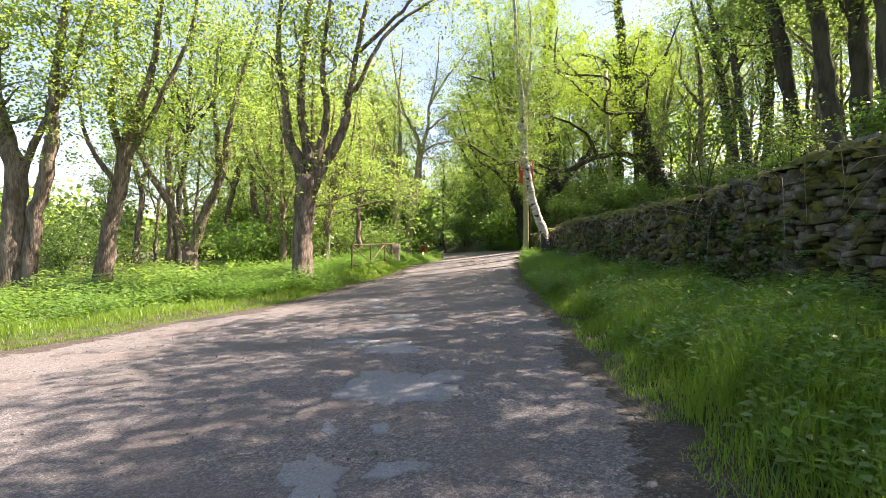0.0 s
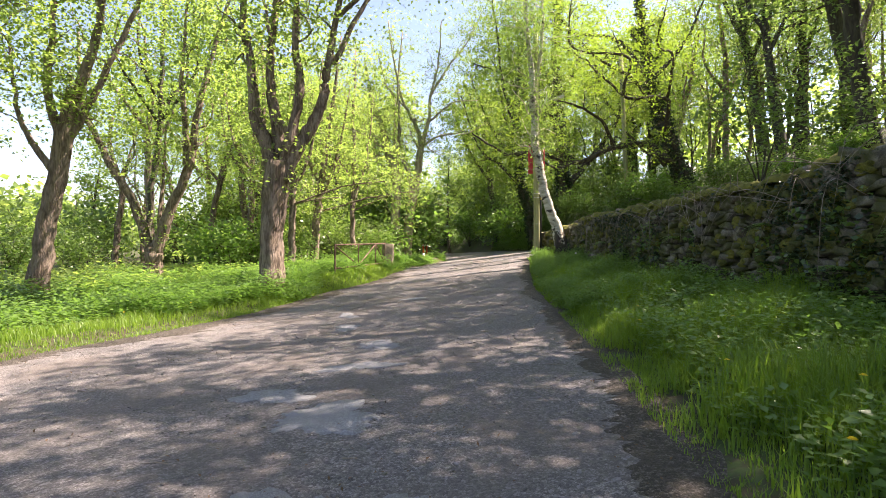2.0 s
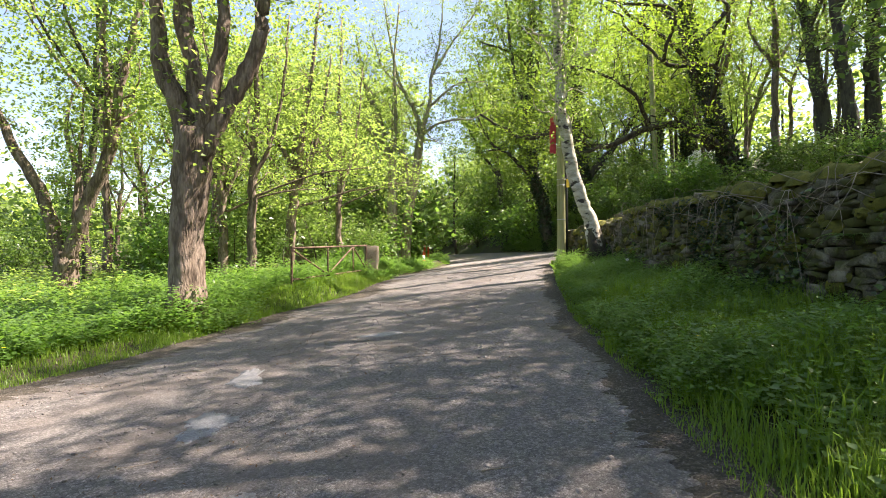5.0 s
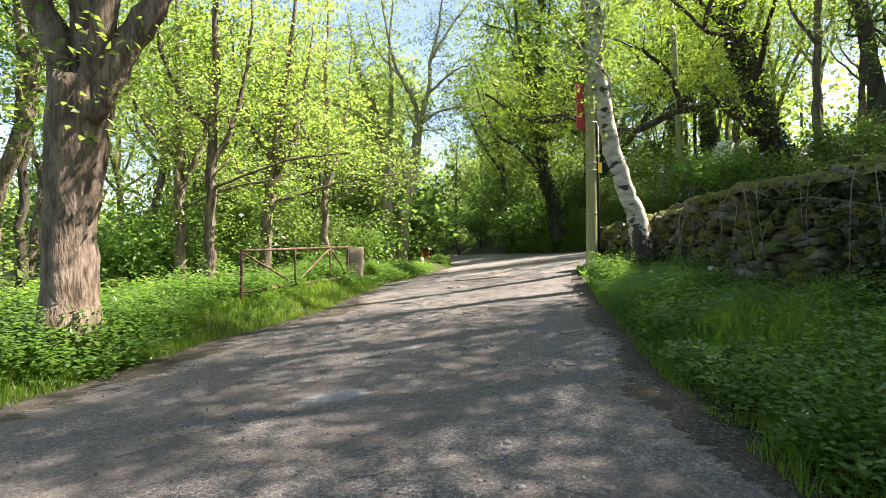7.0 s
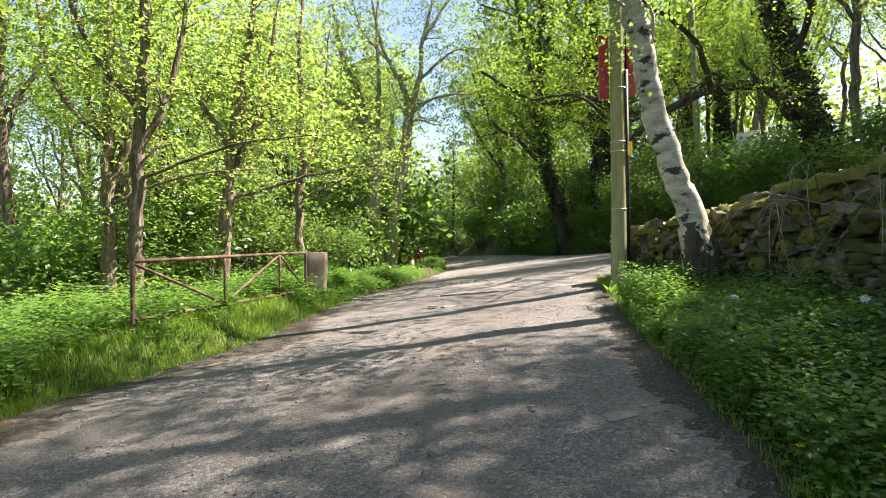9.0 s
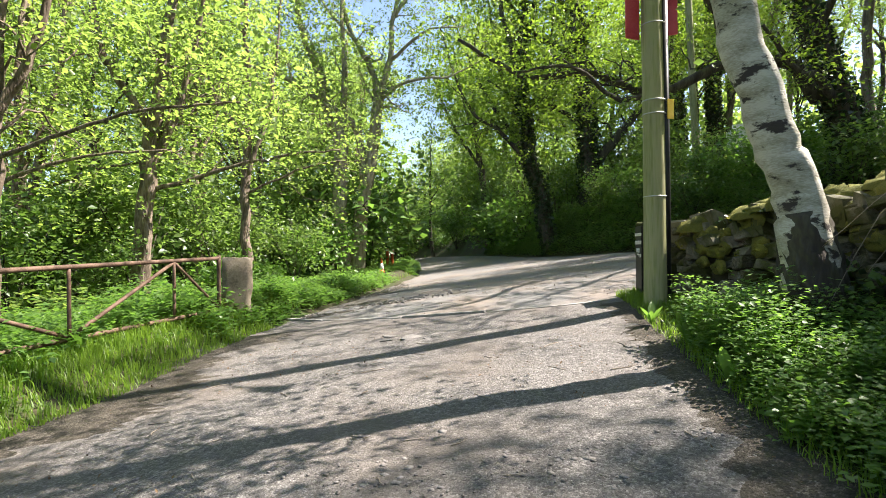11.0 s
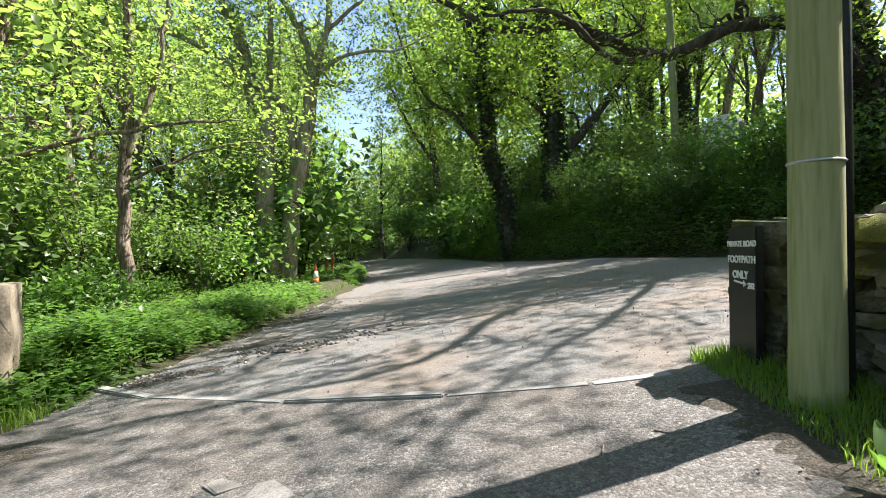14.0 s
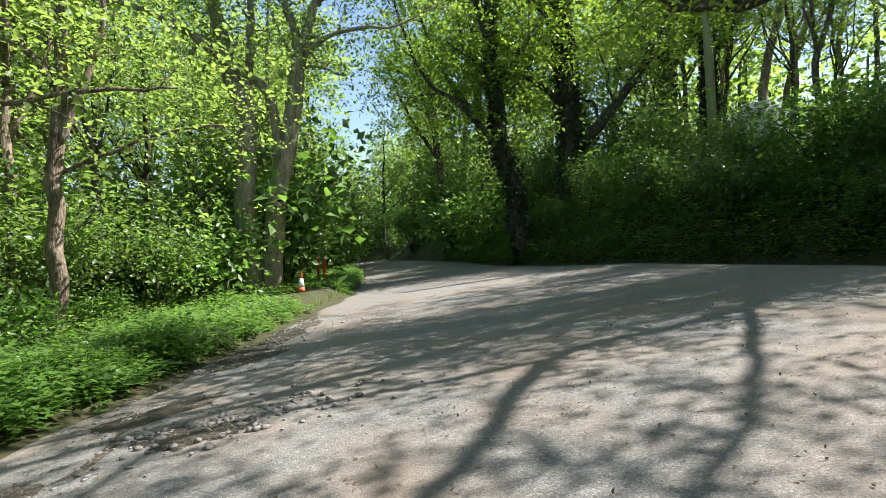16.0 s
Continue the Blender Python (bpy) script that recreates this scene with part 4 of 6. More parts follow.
# far woods all around, closing the view
rng = np.random.default_rng(21)
fw, ft = Soup(), Soup()
for i in range(380):
    a, d = (rng.random() * 6.283 if i % 5 < 3 else 4.9 + 0.5 * rng.normal()), 66 + 85 * rng.random()
    x, y = math.sin(a) * d, 20 + math.cos(a) * d
    if abs(x - (road_left(y) + road_right(y)) / 2) < 5 and y > 20 and y < 112:
        continue
    z = H(x, y)
    t = (11 + 6 * rng.random()) * (0.6 if x < -25 else 1.0)
    k = 300
    p = rng.normal(size=(k, 3)) * np.array([2.6, 2.6, t * 0.24]) + np.array([x, y, z + t * 0.52])
    leaves(fw, p, 0.9, rng, 0.4, 0.8)
    leaves(fw, rng.normal(size=(100, 3)) * np.array([3.2, 3.2, 1.2]) + np.array([x, y, z + 1.6]), 0.65, rng, 0.4, 0.8)
    tube(ft, [(x, y, z - 0.3), (x + rng.normal() * 0.4, y, z + t * 0.5), (x + rng.normal(), y, z + t * 0.9)], (0.2, 0.15, 0.04), 5)
for i in range(34):
    x, y = -34 + 46 * rng.random(), 112 + 24 * rng.random()
    if road_left(y) - 1 < x < road_right(y) + 1 and y < 122:
        continue
    z = H(x, y)
    leaves(fw, rng.normal(size=(420, 3)) * np.array([3.0, 3.0, 4.5]) + np.array([x, y, z + 6]), 0.9, rng, 0.4, 0.8)
tagged(part("far_woods", fw.mesh("far_woods"), LEAF_LIGHT), "distant green woodland on the valley sides", "woodland", kind="stuff")
tagged(part("far_trunks", ft.mesh("far_trunks"), BARK_DARK), "distant dark tree trunks", "woodland", kind="stuff")

# ---------------------------------------------------------------- dry stone wall
def rock_mesh(name, rng):
    """An irregular block, one unit in each direction, corners knocked off."""
    bm = bmesh.new()
    bmesh.ops.create_cube(bm, size=1.0)
    for v in bm.verts:
        v.co += Vector(rng.normal(size=3) * 0.1)
    bmesh.ops.bevel(bm, geom=bm.edges[:], offset=0.07, segments=1, affect="EDGES")
    for v in bm.verts:
        v.co += Vector(rng.normal(size=3) * 0.025)
    bmesh.ops.triangulate(bm, faces=bm.faces[:])
    me = bpy.data.meshes.new(name)
    bm.to_mesh(me)
    bm.free()
    me.materials.append(STONE)
    return me


def mesh_arrays(me):
    v = np.empty(len(me.vertices) * 3, np.float32)
    me.vertices.foreach_get("co", v)
    f = np.empty(len(me.polygons) * 3, np.int32)
    me.polygons.foreach_get("vertices", f)
    return v.reshape(-1, 3), f.reshape(-1, 3)


rng = np.random.default_rng(3)
rocks = [rock_mesh("stone", rng) for _ in range(12)]
ROCK_DATA = [mesh_arrays(r) for r in rocks]
WALL_END = 25.34
ys = np.linspace(-14, WALL_END, 120)
prof = []
for y in ys:
    f, t, g = float(wall_face(y)), float(wall_top(y)), H(wall_face(y) - 0.1, y) - 0.25
    prof.append([(f + 0.10, y, g), (f + 0.30, y, t - 0.12), (f + 0.85, y, t - 0.14), (f + 0.95, y, g)])
V = np.array(prof).reshape(-1, 3)
F = []
for i in range(len(ys) - 1):
    for j in range(4):
        a, b, c, d = i * 4 + j, i * 4 + (j + 1) % 4, (i + 1) * 4 + (j + 1) % 4, (i + 1) * 4 + j
        F += [(a, b, c), (a, c, d)]
n4 = (len(ys) - 1) * 4
F += [(0, 2, 1), (0, 3, 2), (n4, n4 + 1, n4 + 2), (n4, n4 + 2, n4 + 3)]
wall = part("wall_east", tri_mesh("wall_east", V, F), CORE)
tagged(wall, "old mossy dry stone wall beside the track", "wall", kind="structure")
stone_list = []
y = 2.5
while y < WALL_END - 0.1:
    f, t = float(wall_face(y)), float(wall_top(y))
    g = H(f - 0.1, y) - 0.1
    z = g
    w = 0.3 + 0.12 * rng.random()
    yy = y
    while z < t - 0.14:
        h = 0.06 + 0.10 * rng.random()
        ln = 0.14 + 0.20 * rng.random()
        q = (z + h / 2 - g) / (t - g)
        stone_list.append((f + 0.10 + 0.20 * q + rng.normal() * 0.05, y + rng.normal() * 0.09, z + h / 2, 0.26, ln * 0.95, h * 0.95, rng.normal() * 9, rng.normal() * 8))
        z += h
    y += 0.235
# big coping stones along the top
y = 2.5
while y < WALL_END - 0.3:
    ln = 0.3 + 0.4 * rng.random()
    f, t = float(wall_face(y)), float(wall_top(y))
    stone_list.append((f + 0.46, y + ln / 2, t - 0.15, 0.55 + 0.1 * rng.random(), ln * 1.05, 0.18 + 0.2 * rng.random(), rng.normal() * 14, rng.normal() * 12))
    y += ln
# squared end of the wall
z = H(4.4, WALL_END) - 0.1
while z < 1.85:
    h = 0.13 + 0.11 * rng.random()
    split = 0.25 + 0.5 * rng.random()
    for q0, q1 in ((0, split), (split, 1)):
        w = 0.62 * (q1 - q0)
        stone_list.append((4.27 + 0.31 * (q0 + q1) + rng.normal() * 0.01, WALL_END - 0.06 + rng.normal() * 0.015, z + h / 2, w * 1.14 + 0.03, 0.46, h * 1.22, rng.normal() * 2, rng.normal() * 2))
    z += h
for dx, w in ((-0.16, 0.40), (0.2, 0.42)):
    stone_list.append((4.56 + dx, WALL_END - 0.1, 1.97 + dx * 0.06, w, 0.50, 0.24, 1, 2))
near = [s for s in stone_list if 15.9 < s[1]]
near = sorted(near, key=lambda s: -s[1])[:300]
near_set = set(id(s) for s in near)
rest = Soup()
for s in stone_list:
    x, y, z, dx, dy, dz, r1, r2 = s
    i = int(rng.integers(0, 12))
    m = pose(x, y, z, r1, r2, rng.normal() * 6) @ Matrix.Diagonal((dx, dy, dz, 1))
    if id(s) in near_set:
        ob = new("stone", rocks[i])
        ob.parent = wall
        ob.matrix_local = m
    else:
        v, f = ROCK_DATA[i]
        a = np.array(m)
        rest.add(v @ a[:3, :3].T + a[:3, 3], f)
ob = part("stonework", rest.mesh("stonework"), STONE, wall)
tagged(ob, kind="stuff")


# ivy that trails over the wall
iy = 5 + 19 * rng.random(26000)
iq = rng.random(26000) ** 0.8
patch = noise2(iy, iq * 1.7, 1.1, 21.0) + 0.5 * noise2(iy, iq * 1.7, 3.1, 5.0) > 0.12
iy, iq = iy[patch], iq[patch]
ib = height(wall_face(iy) - 0.1, iy)
iz = ib + (wall_top(iy) - ib) * iq
ix = wall_face(iy) + 0.20 * iq - 0.06 + rng.normal(size=len(iy)) * 0.035
s = Soup()
leaves(s, np.stack([ix, iy, iz], -1), 0.055, rng, 0.35, 0.8)
tagged(part("wall_ivy", s.mesh("wall_ivy"), LEAF_IVY), "dark ivy trailing over the dry stone wall", "ivy", kind="stuff")


def cushion(soup, x, y, z, r, hgt, rng, face=False):
    """A low rounded moss cushion."""
    n1, n2 = 5, 9
    a = np.arange(n2) * 2 * math.pi / n2
    v = []
    for i in range(n1):
        q = i / (n1 - 1)
        rr = r * math.cos(q * 1.45) * (1 + 0.22 * (rng.random(n2) - 0.5))
        v.append(np.stack([x + np.cos(a) * rr * 0.8, y + np.sin(a) * rr, np.full(n2, z + hgt * math.sin(q * 1.57)) + rng.normal(size=n2) * 0.012], -1))
    v = np.concatenate(v)
    if face:
        o = np.array([x, y, z])
        v = o + (v - o)[:, (2, 1, 0)] * np.array([-1, 1, 0.8])
    f = []
    for i in range(n1 - 1):
        for j in range(n2):
            k = (j + 1) % n2
            f += [(i * n2 + j, i * n2 + k, (i + 1) * n2 + k), (i * n2 + j, (i + 1) * n2 + k, (i + 1) * n2 + j)]
    soup.add(v, f)


ms = Soup()
for i in range(900):
    y = 3 + 21.7 * rng.random()
    f, t = float(wall_face(y)), float(wall_top(y))
    if rng.random() < 0.6:
        cushion(ms, f + 0.24 + 0.40 * rng.random(), y, t - 0.08 + 0.04 * rng.normal(), 0.13 + 0.2 * rng.random(), 0.10 + 0.09 * rng.random(), rng)
    else:
        q = rng.random() ** 0.5
        g = H(f, y)
        cushion(ms, f + 0.0 + 0.20 * q, y, g + (t - g) * q * 0.95, 0.07 + 0.12 * rng.random(), 0.05 + 0.03 * rng.random(), rng, True)
tagged(part("moss", ms.mesh("moss", True), MOSS), "yellow-green moss cushions on the wall", "moss", kind="stuff")

# ---------------------------------------------------------------- kerb, patches
def kerb_piece(a, b, i, lift=0.03):
    bm = bmesh.new()
    bmesh.ops.create_cube(bm, size=1.0)
    ln = math.hypot(b[0] - a[0], b[1] - a[1]) - 0.012
    bmesh.ops.scale(bm, vec=(ln, 0.125, 0.18), verts=bm.verts)
    bmesh.ops.bevel(bm, geom=bm.edges[:], offset=0.012, segments=2, affect="EDGES")
    ob = part("kerb_stone", bm, CONCRETE)
    za, zb = H(a[0], a[1]), H(b[0], b[1])
    ob.matrix_world = pose((a[0] + b[0]) / 2, (a[1] + b[1]) / 2, (za + zb) / 2 + lift - 0.09, 0, -math.degrees(math.atan2(zb - za, ln)), math.degrees(math.atan2(b[1] - a[1], b[0] - a[0])))
    return tagged(ob, "pale concrete kerb stone laid flush at the track's mouth", "kerb", "kerb across the track")


kp = spline([(x, y, 0) for x, y in KERB], 61)
for i, (a, b) in enumerate(((0, 13), (13, 28), (28, 40), (40, 51), (51, 60))):
    kerb_piece(kp[a], kp[b], i, 0.036 if i == 2 else 0.019)


def patch(x, y, w, l, turn, seed, material=None, label="smooth pale grey worn patch in the gravel"):
    """A bare worn patch with a ragged outline."""
    rg = np.random.default_rng(seed)
    n = 96
    a = np.arange(n) * 2 * math.pi / n
    k = 1 + 0.22 * np.sin(2 * a + rg.random() * 6) + 0.16 * np.sin(3 * a + rg.random() * 6) + 0.10 * np.sin(5 * a + rg.random() * 6) + 0.07 * np.sin(9 * a + rg.random() * 6) + 0.05 * np.sin(17 * a + rg.random() * 6) + 0.045 * rg.normal(size=n)
    c, s = math.cos(radians(turn)), math.sin(radians(turn))
    V = []
    for q, dz in ((1.0, -0.03), (0.96, 0.0), (0.6, 0.002), (0.25, 0.002)):
        px, py = np.cos(a) * k * w * 0.5 * q, np.sin(a) * k * l * 0.5 * q
        X1, Y1 = x + px * c - py * s, y + px * s + py * c
        V.append(np.stack([X1, Y1, height(X1, Y1) + 0.012 + 0.010 * noise2(X1, Y1, 3.1, 2) + 0.014 * noise2(X1, Y1, 0.9, 5) + 0.006 + dz], -1))
    V = np.concatenate(V + [np.array([[x, y, H(x, y) + 0.02 + 0.010 * float(noise2(x, y, 3.1, 2)) + 0.014 * float(noise2(x, y, 0.9, 5))]])])
    F = []
    for r in range(3):
        for j in range(n):
            e = (j + 1) % n
            F += [(r * n + j, r * n + e, (r + 1) * n + e), (r * n + j, (r + 1) * n + e, (r + 1) * n + j)]
    F += [(3 * n + j, 3 * n + (j + 1) % n, 4 * n) for j in range(n)]
    return tagged(part("bare_patch", tri_mesh("bare_patch", V, F, True), material or DUST), label, "patch", "worn patches on the track", "structure")


for i, (x, y, w, l, t) in enumerate(((-0.55, 5.45, 1.25, 1.25, 25), (-0.2, 5.7, 0.85, 0.8, -30), (-0.85, 5.5, 0.75, 0.6, 0), (-0.85, 3.3, 0.45, 0.8, 10), (-0.32, 3.4, 0.36, 0.3, 0), (-0.95, 4.25, 0.13, 0.3, 15), (-0.52, 4.2, 0.18, 0.22, 15),
                                     (-0.75, 7.55, 1.0, 0.75, 20), (-1.5, 8.3, 0.7, 0.6, 0), (-0.8, 9.5, 0.9, 0.4, 12), (-0.75, 10.9, 0.7, 0.6, 30), (-1.6, 12.6, 0.5, 0.6, 30), (-1.9, 14.2, 0.4, 0.9, 10), (-0.6, 16.6, 0.7, 0.35, 0))):
    patch(x, y, w, l, t, 40 + i)


for i, (x, y, w, l, t) in enumerate(((-0.75, 29.3, 1.3, 2.6, -8), (-0.5, 31.8, 0.9, 2.8, -8), (-1.0, 28.0, 1.3, 0.9, 30), (0.1, 28.6, 0.8, 0.7, 0), (-0.3, 35.0, 0.8, 3.4, -6))):
    patch(x, y, w, l, t, 80 + i, DIRT, "dark brown dirt washed over the asphalt's edge")


def margin(name, side, y0, y1, wide, seed):
    """A ragged band of bare earth along one side of the track."""
    ys = np.linspace(y0, y1, int((y1 - y0) / 0.05))
    w = wide * (0.75 + 0.35 * noise2(ys, ys * 0, 1.9, seed) + 0.2 * noise2(ys, ys * 0, 6.1, seed + 1) + 0.12 * noise2(ys, ys * 0, 17.0, seed + 2) + 0.13 * np.random.default_rng(int(seed)).normal(size=len(ys)))
    e = (right_edge(ys) + 0.22) if side > 0 else (left_edge(ys) - 0.2)
    u = np.array([0.0, 0.12, 0.5, 0.85, 1.0])
    Xq = e[:, None] - side * (w + 0.3)[:, None] * u[None]
    Yq = np.repeat(ys[:, None], 5, 1)
    Zq = height(Xq, Yq) + 0.018 + 0.010 * noise2(Xq, Yq, 3.1, 2) + 0.014 * noise2(Xq, Yq, 0.9, 5)
    Zq[:, 0] -= 0.06
    Zq[:, -1] -= 0.016
    if side > 0:
        Xq, Yq, Zq = Xq[:, ::-1], Yq[:, ::-1], Zq[:, ::-1]
    return tagged(part(name, grid_mesh(name, Xq, Yq, Zq), DIRT), "strip of dark trodden earth along the track", "earth", kind="structure")


margin("earth_margin", 1, -2, 25.0, 0.42, 1.0)
margin("earth_margin", -1, 2, 26.0, 0.95, 4.0)

# ---------------------------------------------------------------- gate, post, pole, sign
def rod(name, a, b, r, material, parent, sides=10, label=""):
    s = Soup()
    tube(s, np.linspace(a, b, 6), (r, r), sides)
    return part(name, s.mesh(name, True), material, parent, label)


GA, GB = (-3.98, 22.15), (-2.66, 26.5)
za, zb = H(*GA), H(*GB)
gate = empty("field_gate", pose(GA[0], GA[1], za), "rusty tubular steel field gate standing open beside the track", "gate")
gx1, gy1 = GB[0] - GA[0], GB[1] - GA[1]
hb, ht = 0.30, 1.14
rise = zb - za - 0.1


def gp(q, z):
    return (gx1 * q, gy1 * q, z + rise * q)


rod("top_rail", gp(0, ht), gp(1, ht), 0.032, RUST, gate)
rod("bottom_rail", gp(0, hb - 0.05), gp(1, hb - 0.05), 0.032, RUST, gate)
for q in (0.0, 0.42, 0.78, 0.995):
    rod("upright", gp(q, -0.05 if q == 0 else hb - 0.05), gp(q, ht + (0.05 if q > 0.9 else 0)), 0.034 if q in (0.0, 0.995) else 0.024, RUST, gate)
rod("brace", gp(0, ht - 0.03), gp(0.42, hb - 0.03), 0.026, RUST, gate)
rod("brace", gp(0.42, hb - 0.03), gp(0.78, ht - 0.02), 0.026, RUST, gate)
rod("brace", gp(0.78, ht - 0.02), gp(0.99, hb), 0.024, RUST, gate)

bm = bmesh.new()
bmesh.ops.create_cube(bm, size=1.0)
bmesh.ops.scale(bm, vec=(0.56, 0.46, 1.3), verts=bm.verts)
bmesh.ops.subdivide_edges(bm, edges=bm.edges[:], cuts=4, use_grid_fill=True)
rg = np.random.default_rng(77)
for v in bm.verts:
    q = Vector((v.co.x, v.co.y, 0))
    if q.length > 0.2:
        v.co.x, v.co.y = v.co.x * 0.9, v.co.y * 0.9
    v.co += Vector(rg.normal(size=3) * 0.008)
    v.co.x += 0.012 * math.sin(v.co.z * 9)
post = part("gate_post", bm, POST_STONE)
post.data.polygons.foreach_set("use_smooth", [True] * len(post.data.polygons))
post.matrix_world = pose(-2.6, 27.1, H(-2.6, 27.1) + 0.34, 0, 2, 20)
tagged(post, "squat weathered stone gate post", "gate post")

PX, PY = 4.03, 24.48
pz = H(PX, PY)
pole = empty("utility_pole", pose(PX, PY, pz), "weathered grey-green wooden utility pole with a black cable guard", "utility pole")
s = Soup()
tube(s, spline([(0, 0, -0.3), (0, 0, 2), (-0.03, 0, 5), (-0.06, 0, 9.5)], 26), (0.155, 0.138, 0.105), 18, 0.015, rg)
part("shaft", s.mesh("shaft", True), POLE_WOOD, pole)
arm = rod("lamp_arm", (0.0, -0.1, 6.35), (0.62, -0.35, 6.62), 0.022, STEEL, pole, 8, "thin metal lamp arm")
b3 = bmesh.new()
bmesh.ops.create_cube(b3, size=1.0)
bmesh.ops.scale(b3, vec=(0.5, 0.2, 0.11), verts=b3.verts)
for v in b3.verts:
    if v.co.z < 0:
        v.co.x, v.co.y = v.co.x * 0.8, v.co.y * 0.75
bmesh.ops.bevel(b3, geom=b3.edges[:], offset=0.025, segments=2, affect="EDGES")
head = part("lamp_head", b3, STEEL, pole, "grey street lamp head")
head.matrix_local = pose(0.82, -0.42, 6.64, 0, -12, -20)
s = Soup()
tube(s, [(0.14, -0.06, -0.1), (0.14, -0.06, 2.0), (0.125, -0.06, 4.1)], (0.045, 0.045), 10)
part("cable_guard", s.mesh("cable_guard", True), BLACK, pole, "black plastic cable guard")
rod("cable", (0.13, -0.06, 4.1), (0.06, -0.05, 9.4), 0.016, BLACK, pole, 6, "black cable")
for z in (1.45, 2.55, 2.73, 4.55, 3.75):
    s = Soup()
    a = np.linspace(0, 6.2832, 25)
    tube(s, np.stack([np.cos(a) * 0.148 + 0.012 - 0.004 * z, np.sin(a) * 0.148, np.full(25, z)], -1), (0.009, 0.009), 5)
    part("band", s.mesh("band", True), STEEL, pole, "thin metal band")


def board(name, w, d, h, material, parent, m, bevel=0.006, label=""):
    b2 = bmesh.new()
    bmesh.ops.create_cube(b2, size=1.0)
    bmesh.ops.scale(b2, vec=(w, d, h), verts=b2.verts)
    if bevel:
        bmesh.ops.bevel(b2, geom=b2.edges[:], offset=bevel, segments=2, affect="EDGES")
    ob = part(name, b2, material, parent, label)
    if parent is not None:
        ob.matrix_local = m
    else:
        ob.matrix_world = m
    return ob


board("tag_plate", 0.10, 0.02, 0.26, YELLOW, pole, pose(0.18, -0.1, 2.6, 0, 0, 15), 0.004, "small yellow plate")
for x, z, h, t in ((-0.27, 4.18, 1.2, 20), (0.22, 4.10, 0.95, -20)):
    board("warning_board", 0.22, 0.03, h, RED, pole, pose(x, 0.02, z, 0, 0, t), 0.006, "faded red board")
    board("board_bracket", 0.3, 0.02, 0.03, STEEL, pole, pose(x * 0.5, 0.03, z + 0.35, 0, 0, 0), 0.003)


def lettering(name, text, size, material, parent, m, thick=0.003):
    cu = bpy.data.curves.new(name, "FONT")
    cu.body, cu.size, cu.align_x, cu.extrude, cu.offset = text, size, "CENTER", thick, size * 0.02
    tmp = bpy.data.objects.new(name, cu)
    scene.collection.objects.link(tmp)
    me = bpy.data.meshes.new_from_object(tmp.evaluated_get(bpy.context.evaluated_depsgraph_get()))
    bpy.data.objects.remove(tmp)
    ob = part(name, me, material, parent)
    ob.matrix_local = m
    return ob


SA, SB = Vector((4.15, 25.46, 0)), Vector((4.08, 25.06, 0))
mid = (SA + SB) / 2
turn = math.degrees(math.atan2(SB.y - SA.y, SB.x - SA.x))
sz = H(mid.x, mid.y)
sign = empty("painted_sign", pose(mid.x, mid.y, sz, 0, 0, turn), "black board hand-lettered in white, leaning on the wall's end", "sign")
board("board", 0.41, 0.06, 1.12, BLACK, sign, pose(0, 0.03, 0.49), 0.008)
for txt, sze, x, z in (("PRIVATE ROAD", 0.062, 0.0, 0.90), ("FOOTPATH", 0.078, 0.0, 0.775), ("ONLY", 0.085, -0.015, 0.655), ("202", 0.062, 0.14, 0.585)):
    ob = lettering("lettering", txt, sze, WHITE, sign, pose(x, -0.003, z, 90, 0, 0))
board("arrow_shaft", 0.14, 0.004, 0.014, WHITE, sign, pose(-0.04, -0.002, 0.625, 0, 6, 0), 0)
s = Soup()
s.add([(0.03, -0.004, 0.642), (0.03, -0.004, 0.592), (0.075, -0.004, 0.612), (0.03, 0.0, 0.642), (0.03, 0.0, 0.592), (0.075, 0.0, 0.612)], [(0, 1, 2), (3, 5, 4), (0, 3, 4), (0, 4, 1), (1, 4, 5), (1, 5, 2), (2, 5, 3), (2, 3, 0)])
part("arrow_head", s.mesh("arrow_head"), WHITE, sign)


def traffic_cone(x, y):
    root = empty("traffic_cone", pose(x, y, H(x, y)), "orange and white traffic cone in the roadside plants", "traffic cone")
    board("base", 0.4, 0.4, 0.04, BLACK, root, pose(0, 0, 0.02), 0.01, "black rubber base")
    for nm, z0, z1, r0, r1, mt, lb in (("lower_cone", 0.04, 0.2, 0.15, 0.12, ORANGE, ""), ("sleeve", 0.2, 0.52, 0.121, 0.065, WHITE, "white reflective sleeve"), ("tip", 0.52, 0.78, 0.064, 0.025, ORANGE, "")):
        s = Soup()
        tube(s, [(0, 0, z0), (0, 0, (z0 + z1) / 2), (0, 0, z1)], (r0, r1), 18)
        part(nm, s.mesh(nm, True), mt, root, lb)
    return root


traffic_cone(-1.72, 43.2)
for dx in (0.0, 0.3):
    b = empty("barrier_post", pose(-2.05 + dx, 49.5, H(-2.05 + dx, 49.5) + 0.1), "red plastic barrier post beside the lane", "barrier", "red barrier posts")
    rod("post", (0, 0, -0.3), (0, 0, 1.2), 0.08, ORANGE, b, 12)
    board("band", 0.2, 0.2, 0.12, WHITE, b, pose(0, 0, 1.1), 0.02, "white band")
# second pole on the bank
x, y = 14.5, 43.6
p2 = empty("utility_pole", pose(x, y, H(x, y)), "pale wooden utility pole on the bank", "utility pole")
rod("shaft", (0, 0, -0.2), (-0.5, 0, 12), 0.17, POLE_WOOD, p2, 12)
